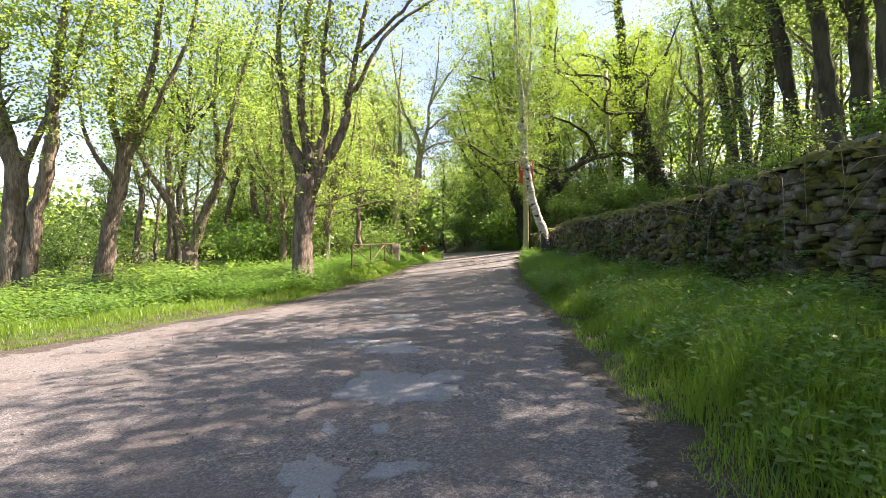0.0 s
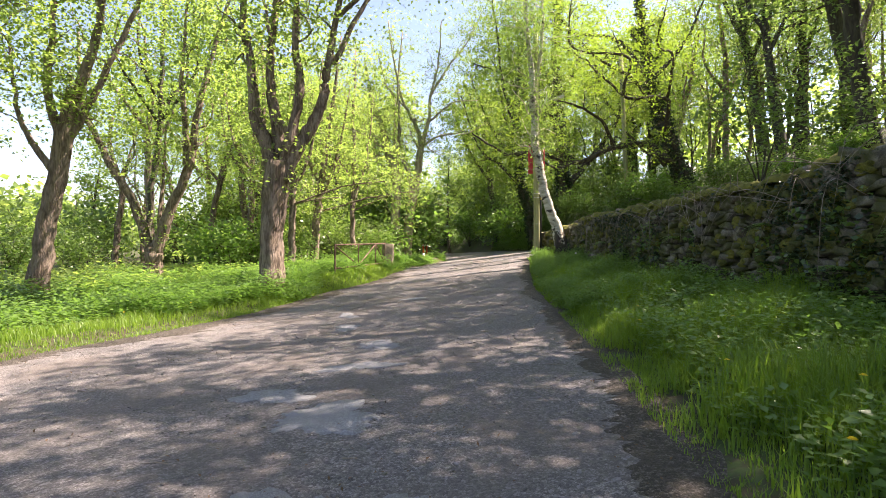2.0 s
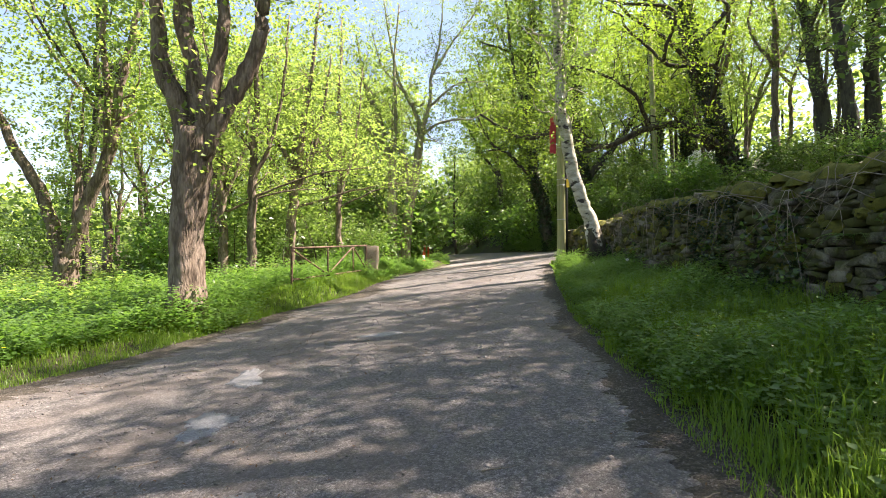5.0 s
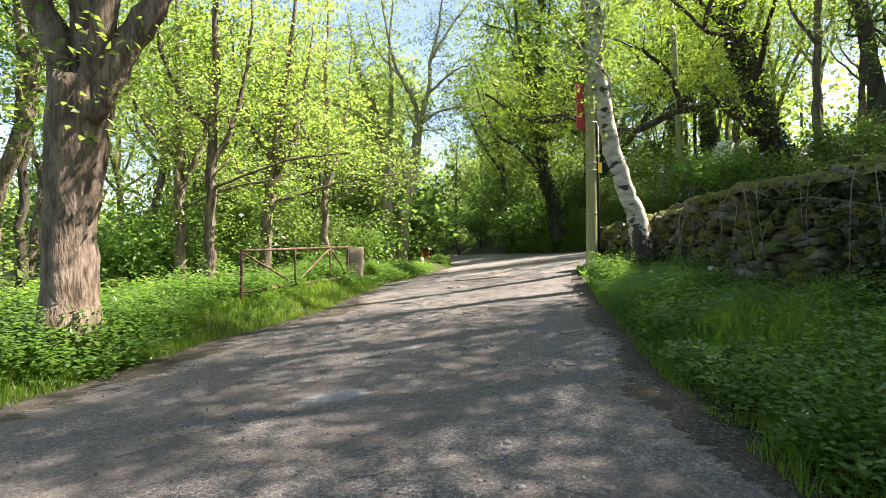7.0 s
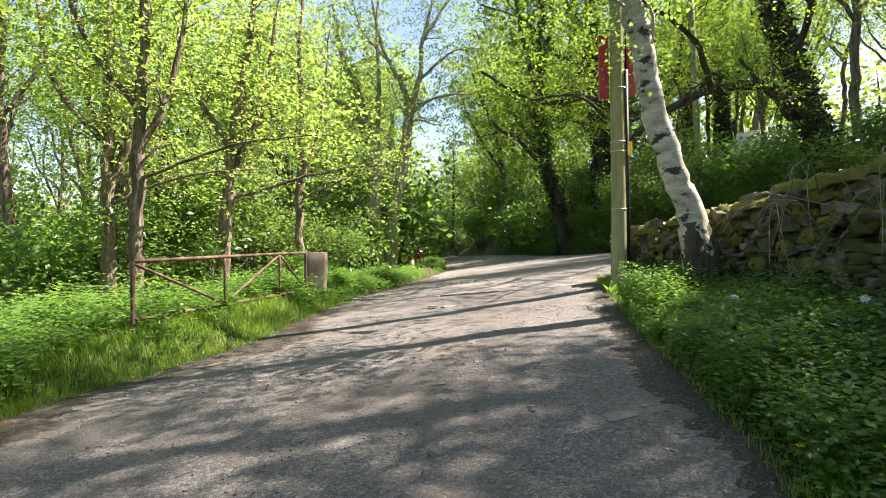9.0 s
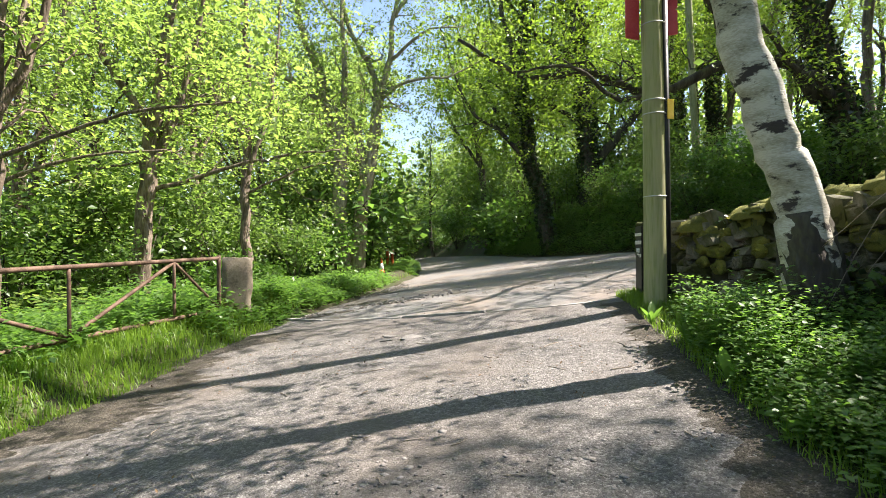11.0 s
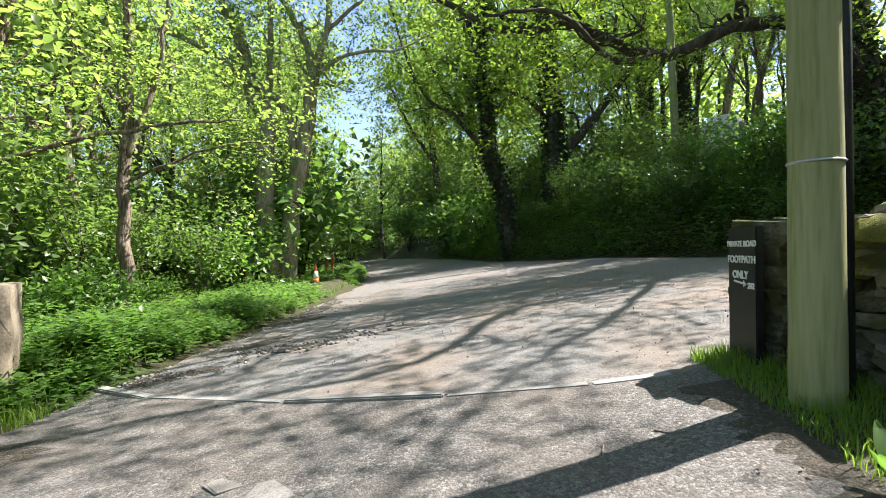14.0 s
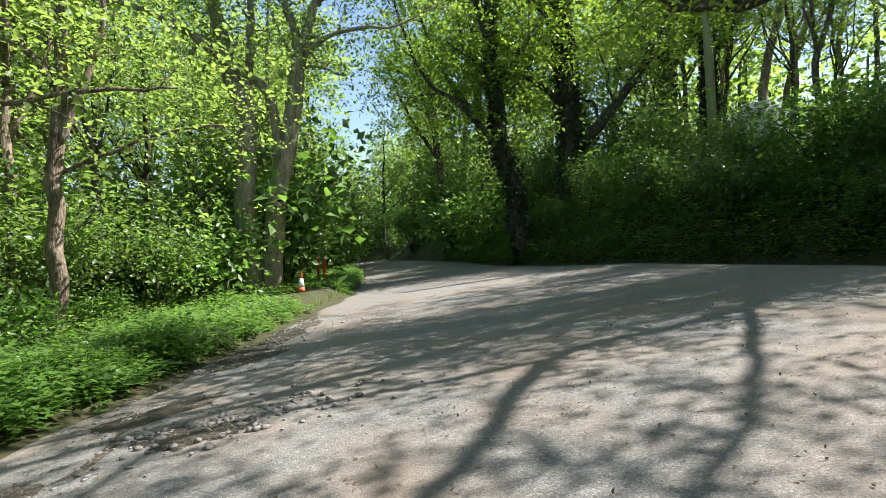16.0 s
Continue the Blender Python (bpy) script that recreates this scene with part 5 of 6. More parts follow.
# blue sheet on the bank
s = Soup()
q = np.linspace(0, 1, 9)
U, W = np.meshgrid(q, q)
x0, y0 = 13.0, 46.9
XX, YY = x0 + U * 1.8, y0 + W * 1.4
ZZ = height(XX, YY) + 0.05 + 0.7 * np.sin(U * 3.1) * np.sin(W * 3.1) + 0.08 * noise2(XX, YY, 5)
tagged(part("tarpaulin", grid_mesh("tarpaulin", XX, YY, ZZ), BLUE), "crumpled blue tarpaulin on the bank", "tarpaulin")

# things left on the bank under the trees
van = empty("caravan", pose(20.6, 48.6, H(20.6, 48.6) + 0.1, 0, 0, 35), "old white caravan half hidden by trees on the bank", "caravan")
b4 = bmesh.new()
bmesh.ops.create_cube(b4, size=1.0)
bmesh.ops.scale(b4, vec=(3.8, 1.9, 1.8), verts=b4.verts)
bmesh.ops.bevel(b4, geom=b4.edges[:], offset=0.35, segments=4, affect="EDGES")
ob = part("body", b4, WHITE, van)
ob.matrix_local = pose(0, 0, 1.3)
for x in (-1.0, 0.6):
    board("window", 0.8, 0.04, 0.5, BLACK, van, pose(x, -0.95, 1.5), 0.01, "dark window pane")
for x in (-0.3, 0.4):
    s = Soup()
    tube(s, [(x, -0.95, 0.3), (x, -0.78, 0.3)], (0.3, 0.3), 18)
    part("wheel", s.mesh("wheel", True), BLACK, van, "black rubber tyre")
bm = bmesh.new()
bmesh.ops.create_icosphere(bm, subdivisions=3, radius=0.55)
for v in bm.verts:
    v.co *= 1 + 0.12 * noise.noise(v.co * 2.2)
    v.co.z *= 0.9
ob = part("boulder", bm, POST_STONE)
ob.data.polygons.foreach_set("use_smooth", [True] * len(ob.data.polygons))
ob.matrix_world = pose(15.4, 46.6, H(15.4, 46.6) + 0.35)
tagged(ob, "pale rounded boulder on the wooded bank", "boulder")

# ---------------------------------------------------------------- low plants
def blades(count, place, tall, width, rng, soup):
    """Bent grass blades at the places given: two segments each."""
    x, y = place
    n = len(x)
    z = height(x, y) - 0.02
    a = rng.random(n) * 6.283
    ln = tall * (0.5 + 0.75 * rng.random(n))
    bend = ln * (0.12 + 0.75 * rng.random(n) ** 1.6)
    dx, dy = np.cos(a), np.sin(a)
    w = width * (0.7 + 0.6 * rng.random(n))
    sx, sy = -dy * w, dx * w
    b = np.stack([x, y, z], -1)
    m = b + np.stack([dx * bend * 0.3, dy * bend * 0.3, ln * 0.6], -1)
    t = b + np.stack([dx * bend, dy * bend, ln * 0.95], -1)
    s = np.stack([sx, sy, np.zeros(n)], -1)
    v = np.stack([b - s, b + s, m - s * 0.8, m + s * 0.8, t], 1).reshape(-1, 3)
    i = np.arange(n)[:, None] * 5
    soup.add(v, np.concatenate([i + np.array([[0, 1, 3]]), i + np.array([[0, 3, 2]]), i + np.array([[2, 3, 4]])]))


def verge_places(n, rng, y0, y1, inner, outer, power=1.0):
    y = y0 + (y1 - y0) * rng.random(n)
    u = rng.random(n) ** power
    a, b = inner(y), outer(y)
    return a + (b - a) * u, y


rng = np.random.default_rng(31)
gs = Soup()
clump = lambda x, y: noise2(x, y, 3.0, 2.0) + 0.6 * noise2(x, y, 8.0, 5.0)
x, y = verge_places(66000, rng, 1.2, 17.5, lambda y: right_edge(y) - 0.05, lambda y: wall_face(y) + 0.05)
keep = clump(x, y) > -0.9 + 0.5 * rng.random(len(x))
x, y = x[keep], y[keep]
edge = smooth01((x - right_edge(y)) / 0.8)
blades(0, (x, y), (0.14 + 0.38 * edge) * (0.85 + 0.35 * noise2(x, y, 2.2, 7.0) + 0.2 * noise2(x, y, 6.0, 3.0)), 0.0045, rng, gs)
x, y = verge_places(16000, rng, 16.5, 25.6, lambda y: right_edge(y) - 0.02, lambda y: wall_face(y) + 0.1)
blades(0, (x, y), 0.15, 0.004, rng, gs)
x, y = verge_places(36000, rng, 5, 26, lambda y: left_edge(y) + 0.12, lambda y: left_edge(y) - 3.2, 1.4)
blades(0, (x, y), 0.10 + 0.14 * smooth01((left_edge(y) - x) / 1.5), 0.006, rng, gs)
x, y = verge_places(12000, rng, 27, 60, lambda y: road_left(y) - 0.25, lambda y: road_left(y) - 2.4)
low = (y > 33) & (y < 46.5) & (x < road_left(y) - 0.35)
x, y = x[~low], y[~low]
blades(0, (x, y), 0.3, 0.006, rng, gs)
x, y = verge_places(15000, rng, 2, 34, lambda y: left_edge(y) - 3, lambda y: left_edge(y) - 14)
blades(0, (x, y), 0.35, 0.009, rng, gs)
x, y = verge_places(12000, rng, 17, 27, lambda y: left_edge(np.minimum(y, 28)) + 0.1, lambda y: left_edge(np.minimum(y, 28)) - 1.1, 0.8)
blades(0, (x, y), 0.2, 0.0055, rng, gs)
tagged(part("grass", gs.mesh("grass"), GRASS), "lush green verge grass", "grass", kind="stuff")


def herbs(name, places, tall, leaf_size, count, material, label, rng):
    x, y = places
    n = len(x)
    z = height(x, y)
    h = tall * (0.35 + 0.7 * rng.random(n)) * (1 + 0.45 * noise2(x, y, 1.6, 2.0) + 0.2 * noise2(x, y, 5.0, 1.0))
    q = rng.random((n, count)) ** 0.7
    a = rng.random((n, count)) * 6.283
    off = (0.03 + 0.13 * rng.random((n, count))) * (0.6 + tall)
    at3 = np.stack([x[:, None] + np.cos(a) * off, y[:, None] + np.sin(a) * off, z[:, None] + h[:, None] * q], -1).reshape(-1, 3)
    way = np.stack([np.cos(a), np.sin(a), np.full_like(a, 0.15)], -1).reshape(-1, 3)
    s = Soup()
    leaves(s, at3, leaf_size, rng, 0.75, 0.7, 0.2, way)
    return tagged(part(name, s.mesh(name), material), label, "undergrowth", kind="stuff")


rng = np.random.default_rng(41)
p1 = verge_places(2900, rng, 12.2, 22.9, lambda y: right_edge(y) + 0.12, lambda y: wall_face(y) + 0.05)
herbs("nettle_bank", p1, 0.5, 0.05, 42, LEAF_HERB, "dense green nettles and herbs below the wall", rng)
p2_ = verge_places(2000, rng, 2, 13, lambda y: right_edge(y) + 0.5, lambda y: wall_face(y))
herbs("verge_herbs", p2_, 0.5, 0.07, 18, LEAF_HERB, "broad-leaved weeds among the verge grass", rng)
p3 = verge_places(4200, rng, 15, 28.5, lambda y: left_edge(y) - 0.3 - 0.6 * smooth01((20 - y) / 4), lambda y: left_edge(y) - 9, 1.5)
gate_side = (p3[0] > left_edge(p3[1]) - 0.95) & (p3[1] > 20.5) & (p3[1] < 28) & (rng.random(len(p3[0])) < 0.93)
p3 = (p3[0][~gate_side], p3[1][~gate_side])
herbs("meadow_herbs", p3, 0.6, 0.085, 20, LEAF_HERB, "low green woodland plants beside the track", rng)
a_, d_ = rng.random(230) * 6.283, 0.45 + 0.9 * rng.random(230)
p3b = (-5.35 + np.cos(a_) * d_ * 1.2, 18.9 + np.sin(a_) * d_)
herbs("tree_foot_plants", p3b, 0.75, 0.08, 24, LEAF_HERB, "bushy green weeds round the foot of the broad tree", rng)
p4 = verge_places(3600, rng, 26.8, 62, lambda y: road_left(y) - 0.2, lambda y: road_left(y) - 6, 1.3)
by_cone = (p4[0] > -2.5) & (p4[1] > 38.5) & (p4[1] < 43.4)
p4 = (p4[0][~by_cone], p4[1][~by_cone])
herbs("lane_herbs", p4, 0.42, 0.10, 18, LEAF_HERB, "thick bright roadside nettles", rng)
p4b = verge_places(700, rng, 25.6, 33, lambda y: np.where(y < 27, left_edge(np.minimum(y, 27)), road_left(np.maximum(y, 26))) - 0.15, lambda y: np.where(y < 27, left_edge(np.minimum(y, 27)), road_left(np.maximum(y, 26))) - 1.6)
herbs("corner_herbs", p4b, 0.4, 0.08, 18, LEAF_HERB, "bright green nettles where the track meets the lane", rng)
p5b = verge_places(2600, rng, 29, 60, lambda y: road_right(y) + 0.6, lambda y: road_right(y) + 8)
herbs("bank_nettles", p5b, 0.8, 0.11, 14, LEAF_HERB, "green nettles and saplings on the bank", rng)
p5 = verge_places(3500, rng, 29, 66, lambda y: road_right(y) + 0.3, lambda y: road_right(y) + 7)
herbs("bank_herbs", p5, 0.6, 0.13, 14, LEAF_BANK, "dark green plants and brambles on the bank", rng)
p5c = verge_places(2600, rng, 30, 66, lambda y: road_right(y) + 0.25, lambda y: road_right(y) + 2.8)
herbs("bank_foot_plants", p5c, 1.0, 0.13, 16, LEAF_MID, "leafy green saplings at the foot of the bank", rng)
p7 = verge_places(2800, rng, 9, 25, lambda y: left_edge(y) - 1.9, lambda y: left_edge(y) - 11)
herbs("tall_meadow_plants", p7, 0.8, 0.10, 16, LEAF_HERB, "tall sunlit weeds in the meadow", rng)
p6 = verge_places(4200, rng, 10, 50, lambda y: np.where(y < 28, left_edge(np.minimum(y, 28)) - 6, road_left(y) - 5), lambda y: np.full_like(y, -32.0))
herbs("woodland_plants", p6, 0.7, 0.2, 12, LEAF_LIGHT, "sunlit green plants on the woodland floor", rng)


# ---------------------------------------------------------------- small things
def leaf_mass(name, at3, size, material, label, category, rng, up=0.4, ratio=0.8):
    s = Soup()
    leaves(s, at3, size, rng, up, ratio)
    return tagged(part(name, s.mesh(name), material), label, category, kind="stuff")


rng = np.random.default_rng(51)
# ivy and bramble leaves over the wall, in drifts
n = 16000
y = -6 + 30 * rng.random(n)
keep = noise2(y, y * 0, 1.1, 3.0) + 0.7 * noise2(y, y * 0, 3.7, 1.0) > -0.25 + 0.6 * (y > 17)
y = y[keep]
q = rng.random(len(y)) ** 1.5
f, t = wall_face(y), wall_top(y)
g = height(f - 0.1, y)
wob = 0.5 + 0.5 * noise2(y, q * 4, 2.3, 6.0)
keep = q < 0.25 + 0.8 * wob
y, q, f, t, g = y[keep], q[keep], f[keep], t[keep], g[keep]
at3 = np.stack([f - 0.06 + 0.2 * q - 0.16 * rng.random(len(y)), y, g + (t - g) * q * 1.05], -1)
half = len(at3) // 2
leaf_mass("wall_bramble", at3[rng.permutation(len(at3))[:half]], 0.09, LEAF_BANK, "green bramble leaves trailing over the wall", "bramble", rng, 0.3)
at3 = at3[::2]
leaf_mass("wall_ivy", at3, 0.085, LEAF_IVY, "dark ivy and bramble leaves over the wall", "ivy", rng, 0.3)
# dry bramble canes
cs = Soup()
for i in range(90):
    y = 2 + 19 * rng.random()
    f, t = float(wall_face(y)), float(wall_top(y))
    a = np.array([f + 0.15, y, t - 0.1 - 0.5 * rng.random()])
    b = a + np.array([-0.25 - 0.35 * rng.random(), rng.normal() * 0.7, 0.1 + 0.25 * rng.random()])
    c = b + np.array([-0.1 - 0.25 * rng.random(), rng.normal() * 0.6, -0.6 - 0.7 * rng.random()])
    tube(cs, spline([a, b, c], 9), (0.006, 0.005, 0.002), 4)
tagged(part("bramble_canes", cs.mesh("bramble_canes", True), TWIG), "dry pale bramble canes hanging over the wall", "bramble", kind="stuff")


def fern(x, y, z, size, turn, rng):
    root = empty("fern", pose(x, y, z, 0, 0, turn), "green fern growing out of the stone wall", "fern", "ferns on the wall")
    for i in range(7):
        a = (i / 7 - 0.5) * 2.6 + math.pi + rng.normal() * 0.15
        ln = size * (0.7 + 0.5 * rng.random())
        s = Soup()
        u = np.linspace(0, 1, 12)
        rx, rz = ln * u, ln * (0.75 * u - 0.95 * u * u)
        spine = np.stack([np.cos(a) * rx, np.sin(a) * rx, rz], -1)
        tube(s, spine, (0.004, 0.001), 3)
        for j in range(1, 12):
            w = ln * 0.22 * math.sin(0.25 + 2.7 * u[j]) + 0.01
            for sg in (-1, 1):
                d = np.array([-np.sin(a) * sg, np.cos(a) * sg, -0.15])
                fw = np.array([np.cos(a), np.sin(a), 0.0])
                b0 = spine[j]
                s.add([b0 - fw * 0.016, b0 + fw * 0.016, b0 + d * w + fw * w * 0.3], [(0, 1, 2)])
        part("frond", s.mesh("frond"), LEAF_HERB, root)
    return root


rng = np.random.default_rng(61)
for y, q, sz in ((11.2, 0.62, 0.42), (9.6, 0.28, 0.5), (8.8, 0.5, 0.45), (7.4, 0.35, 0.5), (12.8, 0.25, 0.45), (14.0, 0.55, 0.4), (10.2, 0.2, 0.5), (16.4, 0.3, 0.4), (6.6, 0.55, 0.45), (18.2, 0.45, 0.35)):
    f, t = float(wall_face(y)), float(wall_top(y))
    g = H(f, y)
    fern(f - 0.04 + 0.2 * q, y, g + (t - g) * q, sz, rng.normal() * 15, rng)


def dandelion(x, y, h, clock=False):
    root = empty("dandelion_clock" if clock else "dandelion", pose(x, y, H(x, y), 0, 0, x * 70), "white dandelion seed head on a thin stalk" if clock else "yellow dandelion flower in the verge", "flower", "dandelions")
    s = Soup()
    tube(s, [(0, 0, 0), (0.01, 0, h * 0.5), (0.02, 0.01, h)], (0.004, 0.003), 5)
    part("stalk", s.mesh("stalk", True), LEAF_HERB, root)
    s = Soup()
    if clock:
        d = np.random.default_rng(int(h * 1000)).normal(size=(90, 3))
        d /= np.linalg.norm(d, axis=1)[:, None]
        c = np.array([0.02, 0.01, h + 0.02])
        leaves(s, c + d * 0.004, 0.034, np.random.default_rng(3), 0.2, 0.3, 0.1, d * 3)
        part("seed_head", s.mesh("seed_head"), FLUFF, root, "white seed fluff")
    else:
        for r, z, k in ((0.024, 0.0, 16), (0.016, 0.006, 12)):
            for i in range(k):
                a = i * 6.283 / k + r * 50
                b, e = np.array([math.cos(a), math.sin(a), 0]), np.array([-math.sin(a), math.cos(a), 0])
                o = np.array([0.02, 0.01, h + z])
                s.add([o, o + b * r * 0.8 + e * 0.005 + (0, 0, 0.004), o + b * r + (0, 0, 0.002), o + b * r * 0.8 - e * 0.005 + (0, 0, 0.004)], [(0, 1, 2), (0, 2, 3)])
        part("flower_head", s.mesh("flower_head"), PETAL, root, "bright yellow petals")
    return root


for x, y, h in ((2.95, 18.3, 0.30), (2.84, 17.5, 0.24), (3.25, 16.9, 0.40), (2.75, 9.5, 0.45), (2.95, 10.1, 0.48), (3.4, 8.6, 0.5), (2.6, 7.2, 0.42), (2.95, 6.3, 0.45), (-5.9, 15.2, 0.3), (-6.6, 13.8, 0.3), (2.35, 5.6, 0.35), (4.2, 24.1, 0.4), (3.1, 13.2, 0.4), (3.0, 19.6, 0.4)):
    dandelion(x, y, h)
dandelion(4.25, 18.9, 0.55, True)
dandelion(3.9, 20.2, 0.5, True)


def dock(x, y, size, count, rng):
    """A broad-leaved weed: upright leaves from one foot."""
    root = empty("broadleaf_weed", pose(x, y, H(x, y), 0, 0, rng.random() * 360), "bright broad-leaved weed in the verge", "weed", "broad-leaved weeds")
    for i in range(count):
        a = i * 2.4 + rng.normal() * 0.2
        ln = size * (0.7 + 0.6 * rng.random())
        u = np.linspace(0, 1, 7)
        out = ln * (0.15 + 0.5 * rng.random())
        c = np.stack([np.cos(a) * out * u ** 1.4, np.sin(a) * out * u ** 1.4, ln * (u - 0.25 * u * u)], -1)
        w = ln * 0.11 * np.sin(0.12 + 2.95 * u ** 1.3)
        e = np.array([-math.sin(a), math.cos(a), 0.0])
        v = np.concatenate([c - e * w[:, None] + (0, 0, 0.012), c, c + e * w[:, None] + (0, 0, 0.012)])
        f = []
        for j in range(6):
            for k in (0, 7):
                f += [(k + j, k + 7 + j, k + 8 + j), (k + j, k + 8 + j, k + 1 + j)]
        part("leaf", tri_mesh("leaf", v, f, True), LEAF_HERB, root)
    return root


rng = np.random.default_rng(71)
for x, y, s_, c in ((3.55, 22.6, 0.42, 9), (3.8, 22.2, 0.5, 8), (3.35, 21.6, 0.35, 8), (2.75, 8.1, 0.3, 6), (3.1, 6.9, 0.35, 7), (3.6, 7.6, 0.4, 7), (2.9, 12.0, 0.3, 6), (3.9, 10.5, 0.45, 7), (3.3, 15.8, 0.35, 6), (4.2, 12.6, 0.4, 7), (2.7, 4.9, 0.35, 7), (3.7, 5.6, 0.4, 7), (3.6, 23.6, 0.3, 8), (-4.6, 20.8, 0.35, 7), (-3.3, 24.0, 0.3, 7)):
    dock(x, y, s_, c, rng)

# loose stones on the track and along the lane's crumbling edge
bm = bmesh.new()
bmesh.ops.create_icosphere(bm, subdivisions=1, radius=0.5)
bmesh.ops.triangulate(bm, faces=bm.faces[:])
me = bpy.data.meshes.new("pebble_form")
bm.to_mesh(me)
bm.free()
pv, pf = mesh_arrays(me)
bpy.data.meshes.remove(me)
bm = bmesh.new()
bmesh.ops.create_cube(bm, size=0.8)
bmesh.ops.triangulate(bm, faces=bm.faces[:])
me = bpy.data.meshes.new("grit_form")
bm.to_mesh(me)
bm.free()
cv, cf = mesh_arrays(me)
bpy.data.meshes.remove(me)


def stones(name, x, y, size, material, label, rng, form=(pv, pf), lift=0.02, flat=0.55):
    v0, f0 = form
    n = len(x)
    d = size[:, None] * (0.6 + 0.7 * rng.random((n, 3))) * np.array([1, 1, flat])
    a = rng.random(n) * 6.283
    v = v0[None] * (1 + 0.3 * (rng.random((n, len(v0), 1)) - 0.5)) * d[:, None]
    c, s = np.cos(a)[:, None], np.sin(a)[:, None]
    vx, vy = v[..., 0] * c - v[..., 1] * s, v[..., 0] * s + v[..., 1] * c
    z = height(x, y) + lift + 0.014 * noise2(x, y, 0.9, 5) + 0.010 * noise2(x, y, 3.1, 2)
    w = np.stack([vx + x[:, None], vy + y[:, None], v[..., 2] + z[:, None]], -1).reshape(-1, 3)
    f = (f0[None] + (np.arange(n) * len(v0))[:, None, None]).reshape(-1, 3)
    return tagged(part(name, tri_mesh(name, w, f), material), label, "stones", kind="stuff")


PEBBLE = surface("pebble_stone", ((0.075, 0.067, 0.059), (0.14, 0.127, 0.114), (0.24, 0.222, 0.205)), 25, 120, 0.85, 0.2, 0.002)
rng = np.random.default_rng(81)
n = 10000
x, y = verge_places(n, rng, 2.0, 21.0, lambda y: left_edge(y) + 0.2, lambda y: right_edge(y) - 0.02)
keep = noise2(x, y, 1.7, 3) + 0.5 * noise2(x, y, 5.0, 8) > -0.2
x, y = x[keep], y[keep]
stones("gravel", x, y, 0.010 + 0.022 * rng.random(len(x)) ** 3, PEBBLE, "loose grey and brown gravel on the track", rng, (cv, cf), 0.016)
x = np.concatenate([rng.normal(size=260) * 0.35 + 0.35, rng.normal(size=500) * 0.5 + 0.9])
y = np.concatenate([rng.normal(size=260) * 0.25 + 5.0, rng.normal(size=500) * 4 + 11])
stones("pothole_stones", x, y, 0.02 + 0.06 * rng.random(len(x)) ** 3, PEBBLE, "broken stones in a shallow pothole", rng, lift=0.012)
xs, ys_ = verge_places(1500, rng, 12, 21.0, lambda y: right_edge(y) - 2.6, lambda y: right_edge(y) - 0.05)
stones("flat_stones", xs, ys_, 0.02 + 0.05 * rng.random(1500) ** 2.8, PEBBLE, "flat worn stones pressed into the track", rng, (cv, cf), 0.012, 0.16)
y = 27.6 + 9 * rng.random(1500) ** 1.5
x = road_left(y) + 0.05 + np.abs(rng.normal(size=1500)) * 0.7 * (0.4 + rng.random(1500))
cl = rng.normal(size=(220, 2)) * np.array([0.55, 0.3])
stones("dirt_stones", 0.35 + cl[:, 0], 28.9 + cl[:, 1] + 0.35 * cl[:, 0], 0.03 + 0.07 * rng.random(220) ** 2, PEBBLE, "pale broken stones in the dirt by the lane", rng)
stones("edge_rubble", x, y, 0.012 + 0.06 * rng.random(1500) ** 4, PEBBLE, "crumbled stones and dirt along the lane's edge", rng)
y = 26 + 20 * rng.random(1400)
x = road_left(y) + (road_right(y) - road_left(y)) * rng.random(1400) ** 1.3
stones("road_grit", x, y, 0.005 + 0.013 * rng.random(1400) ** 3, PEBBLE, "scattered grit on the asphalt", rng, (cv, cf))
# fallen leaves and twig scraps
n = 7000
x, y = verge_places(n, rng, 3, 36, lambda y: np.where(y < 27, left_edge(np.minimum(y, 27)), road_left(np.maximum(y, 26))), lambda y: np.where(y < 26, right_edge(np.minimum(y, 26)), road_left(np.maximum(y, 26)) + 8))
keep = (noise2(x, y, 1.3, 9) > 0.1) | (x > right_edge(np.minimum(y, 25)) - 0.6)
x, y = x[keep], y[keep]
at3 = np.stack([x, y, height(x, y) + 0.02], -1)
leaf_mass("fallen_leaves", at3, 0.032, LITTER, "brown leaf scraps on the gravel", "leaf litter", rng, 0.95, 0.5)
n = 6000
y = 25.9 + 12 * rng.random(n)
x = road_left(np.maximum(y, 26)) + 10 * rng.random(n)
keep = (noise2(x, y, 1.9, 4) + 0.6 * noise2(x, y, 4.7, 1) > 0.25) & (y > kerb_y(x) + 0.1)
x, y = x[keep], y[keep]
leaf_mass("road_litter", np.stack([x, y, height(x, y) + 0.026], -1), 0.028, LITTER, "orange-brown seed husks on the asphalt", "leaf litter", rng, 0.95, 0.5)
n = 5000
y = 28 + 30 * rng.random(n)
x = road_right(y) + 0.1 + 6 * rng.random(n)
leaf_mass("bank_litter", np.stack([x, y, height(x, y) + 0.03], -1), 0.1, LITTER, "dry brown leaves on the bank", "leaf litter", rng, 0.8, 0.6)


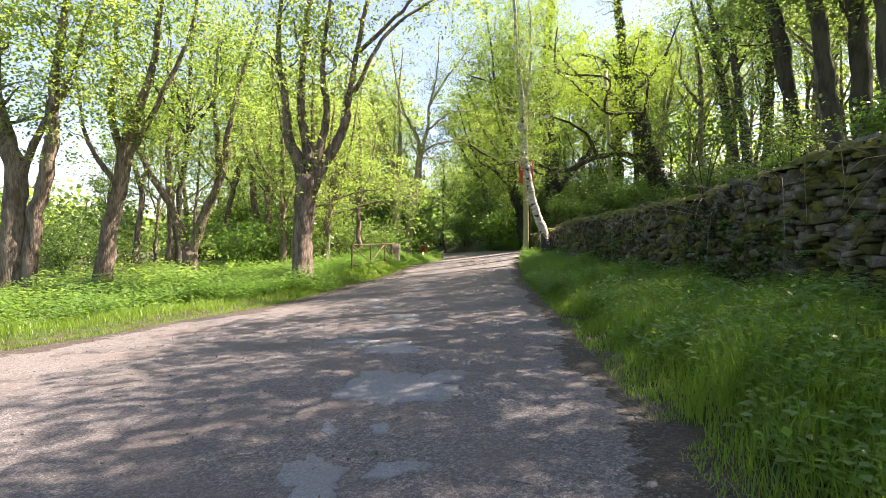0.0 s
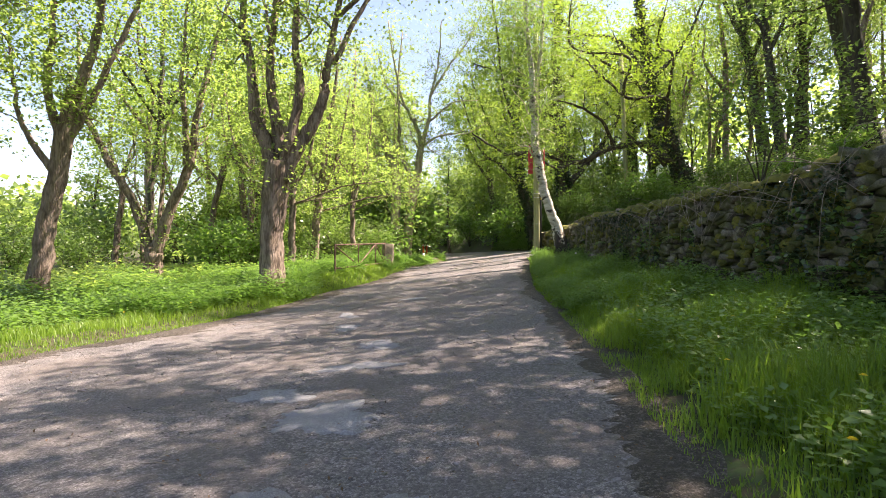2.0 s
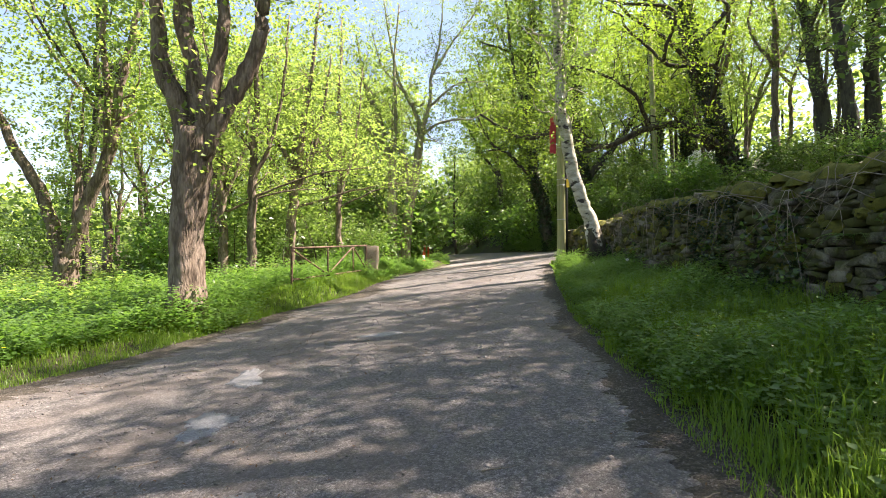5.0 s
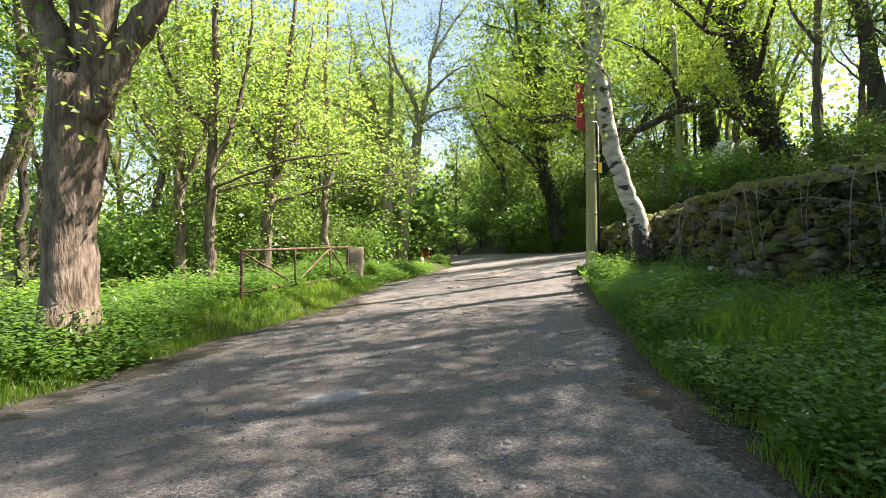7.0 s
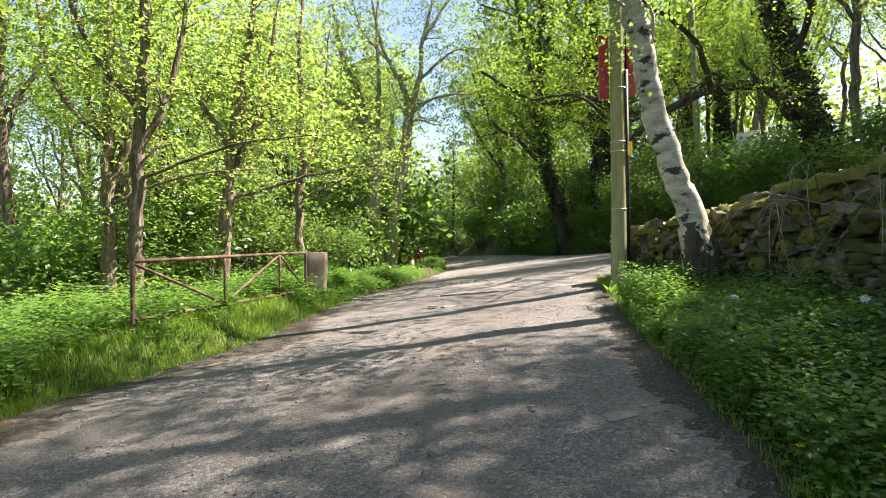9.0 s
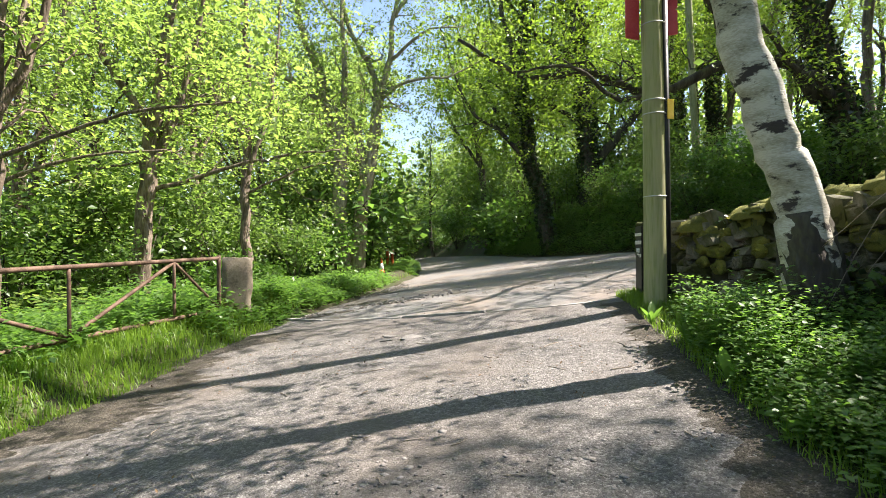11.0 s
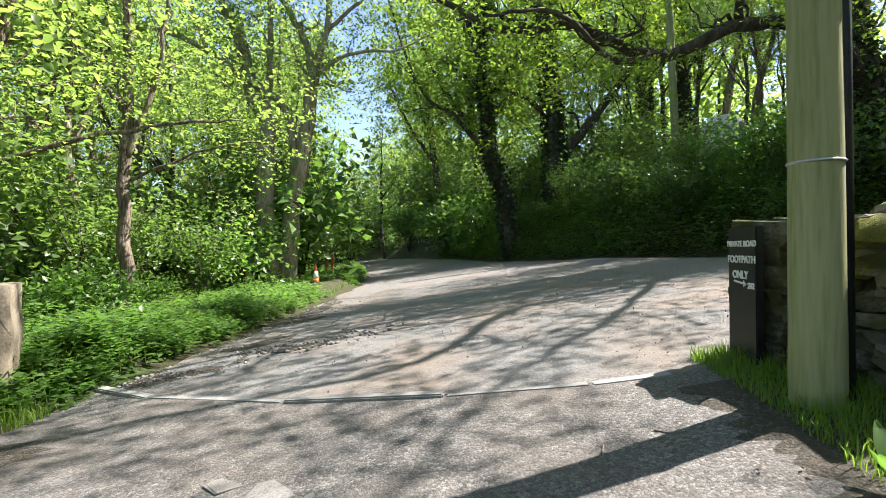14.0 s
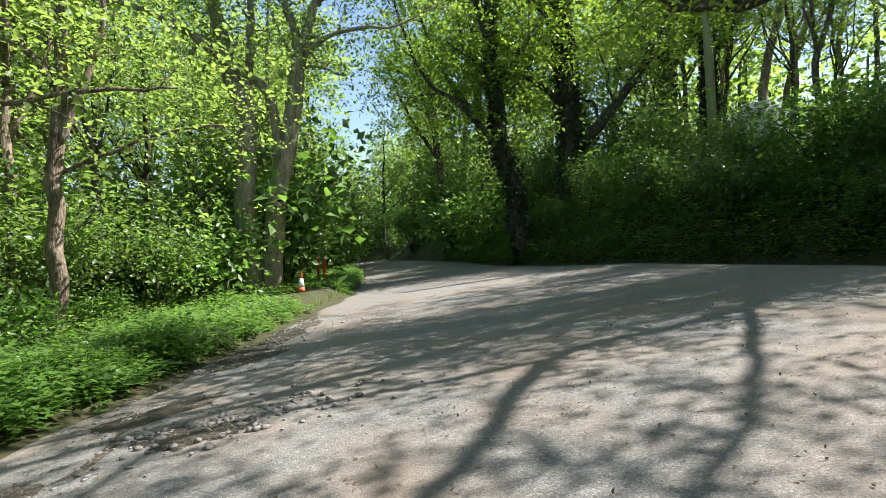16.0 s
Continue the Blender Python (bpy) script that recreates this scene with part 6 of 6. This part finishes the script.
def twig(x, y, ln, turn, rng):
    s = Soup()
    m = 7
    u = np.linspace(-0.5, 0.5, m)
    p = np.stack([u * ln, 0.06 * ln * np.sin(u * 5 + rng.random() * 6) + rng.normal(size=m) * 0.012 * ln, np.full(m, 0.0)], -1)
    tube(s, p, (0.006, 0.004, 0.002), 5)
    q = p[4]
    tube(s, [q, q + (0.12 * ln, 0.1 * ln, 0.0), q + (0.2 * ln, 0.16 * ln, 0.004)], (0.003, 0.0015), 4)
    ob = part("twig", s.mesh("twig", True), TWIG)
    z = H(x, y) + 0.019 + 0.014 * float(noise2(x, y, 0.9, 5)) + 0.010 * float(noise2(x, y, 3.1, 2))
    ob.matrix_world = pose(x, y, z, 0, -math.degrees(math.atan(float(cross_fall(y)) * math.cos(radians(turn)))), turn)
    return tagged(ob, "thin dry brown twig on the ground", "twig", "fallen twigs")


for i in range(95):
    y = 3 + 21.5 * rng.random() ** 0.8
    l, r = float(left_edge(y)), float(right_edge(min(y, 25)))
    u = rng.random() ** 0.7
    twig(max(l, -4.5) + 0.3 + (r - max(l, -4.5) - 0.5) * u, y, 0.12 + 0.2 * rng.random() ** 2, rng.random() * 360, rng)


def slab(x, y, w, l, turn, i):
    me = rocks[i].copy()
    me.materials[0] = PEBBLE
    ob = new("flat_stone", me)
    z = H(x, y) + 0.014 * float(noise2(x, y, 0.9, 5)) + 0.010 * float(noise2(x, y, 3.1, 2))
    ob.matrix_world = pose(x, y, z - 0.012, 0, -3, turn) @ Matrix.Diagonal((w, l, 0.06, 1))
    return tagged(ob, "flat pale stone set level in the track", "stone", "flat stones in the track")


for i, (x, y, w, l, turn) in enumerate(((0.78, 24.55, 0.34, 0.26, 10), (0.45, 24.7, 0.16, 0.18, 40), (0.42, 24.5, 0.14, 0.12, 0), (0.98, 24.35, 0.12, 0.14, 25), (1.15, 16.2, 0.2, 0.14, 60), (2.2, 18.6, 0.22, 0.16, 20), (1.9, 17.2, 0.16, 0.12, 80))):
    slab(x, y, w, l, turn, i)
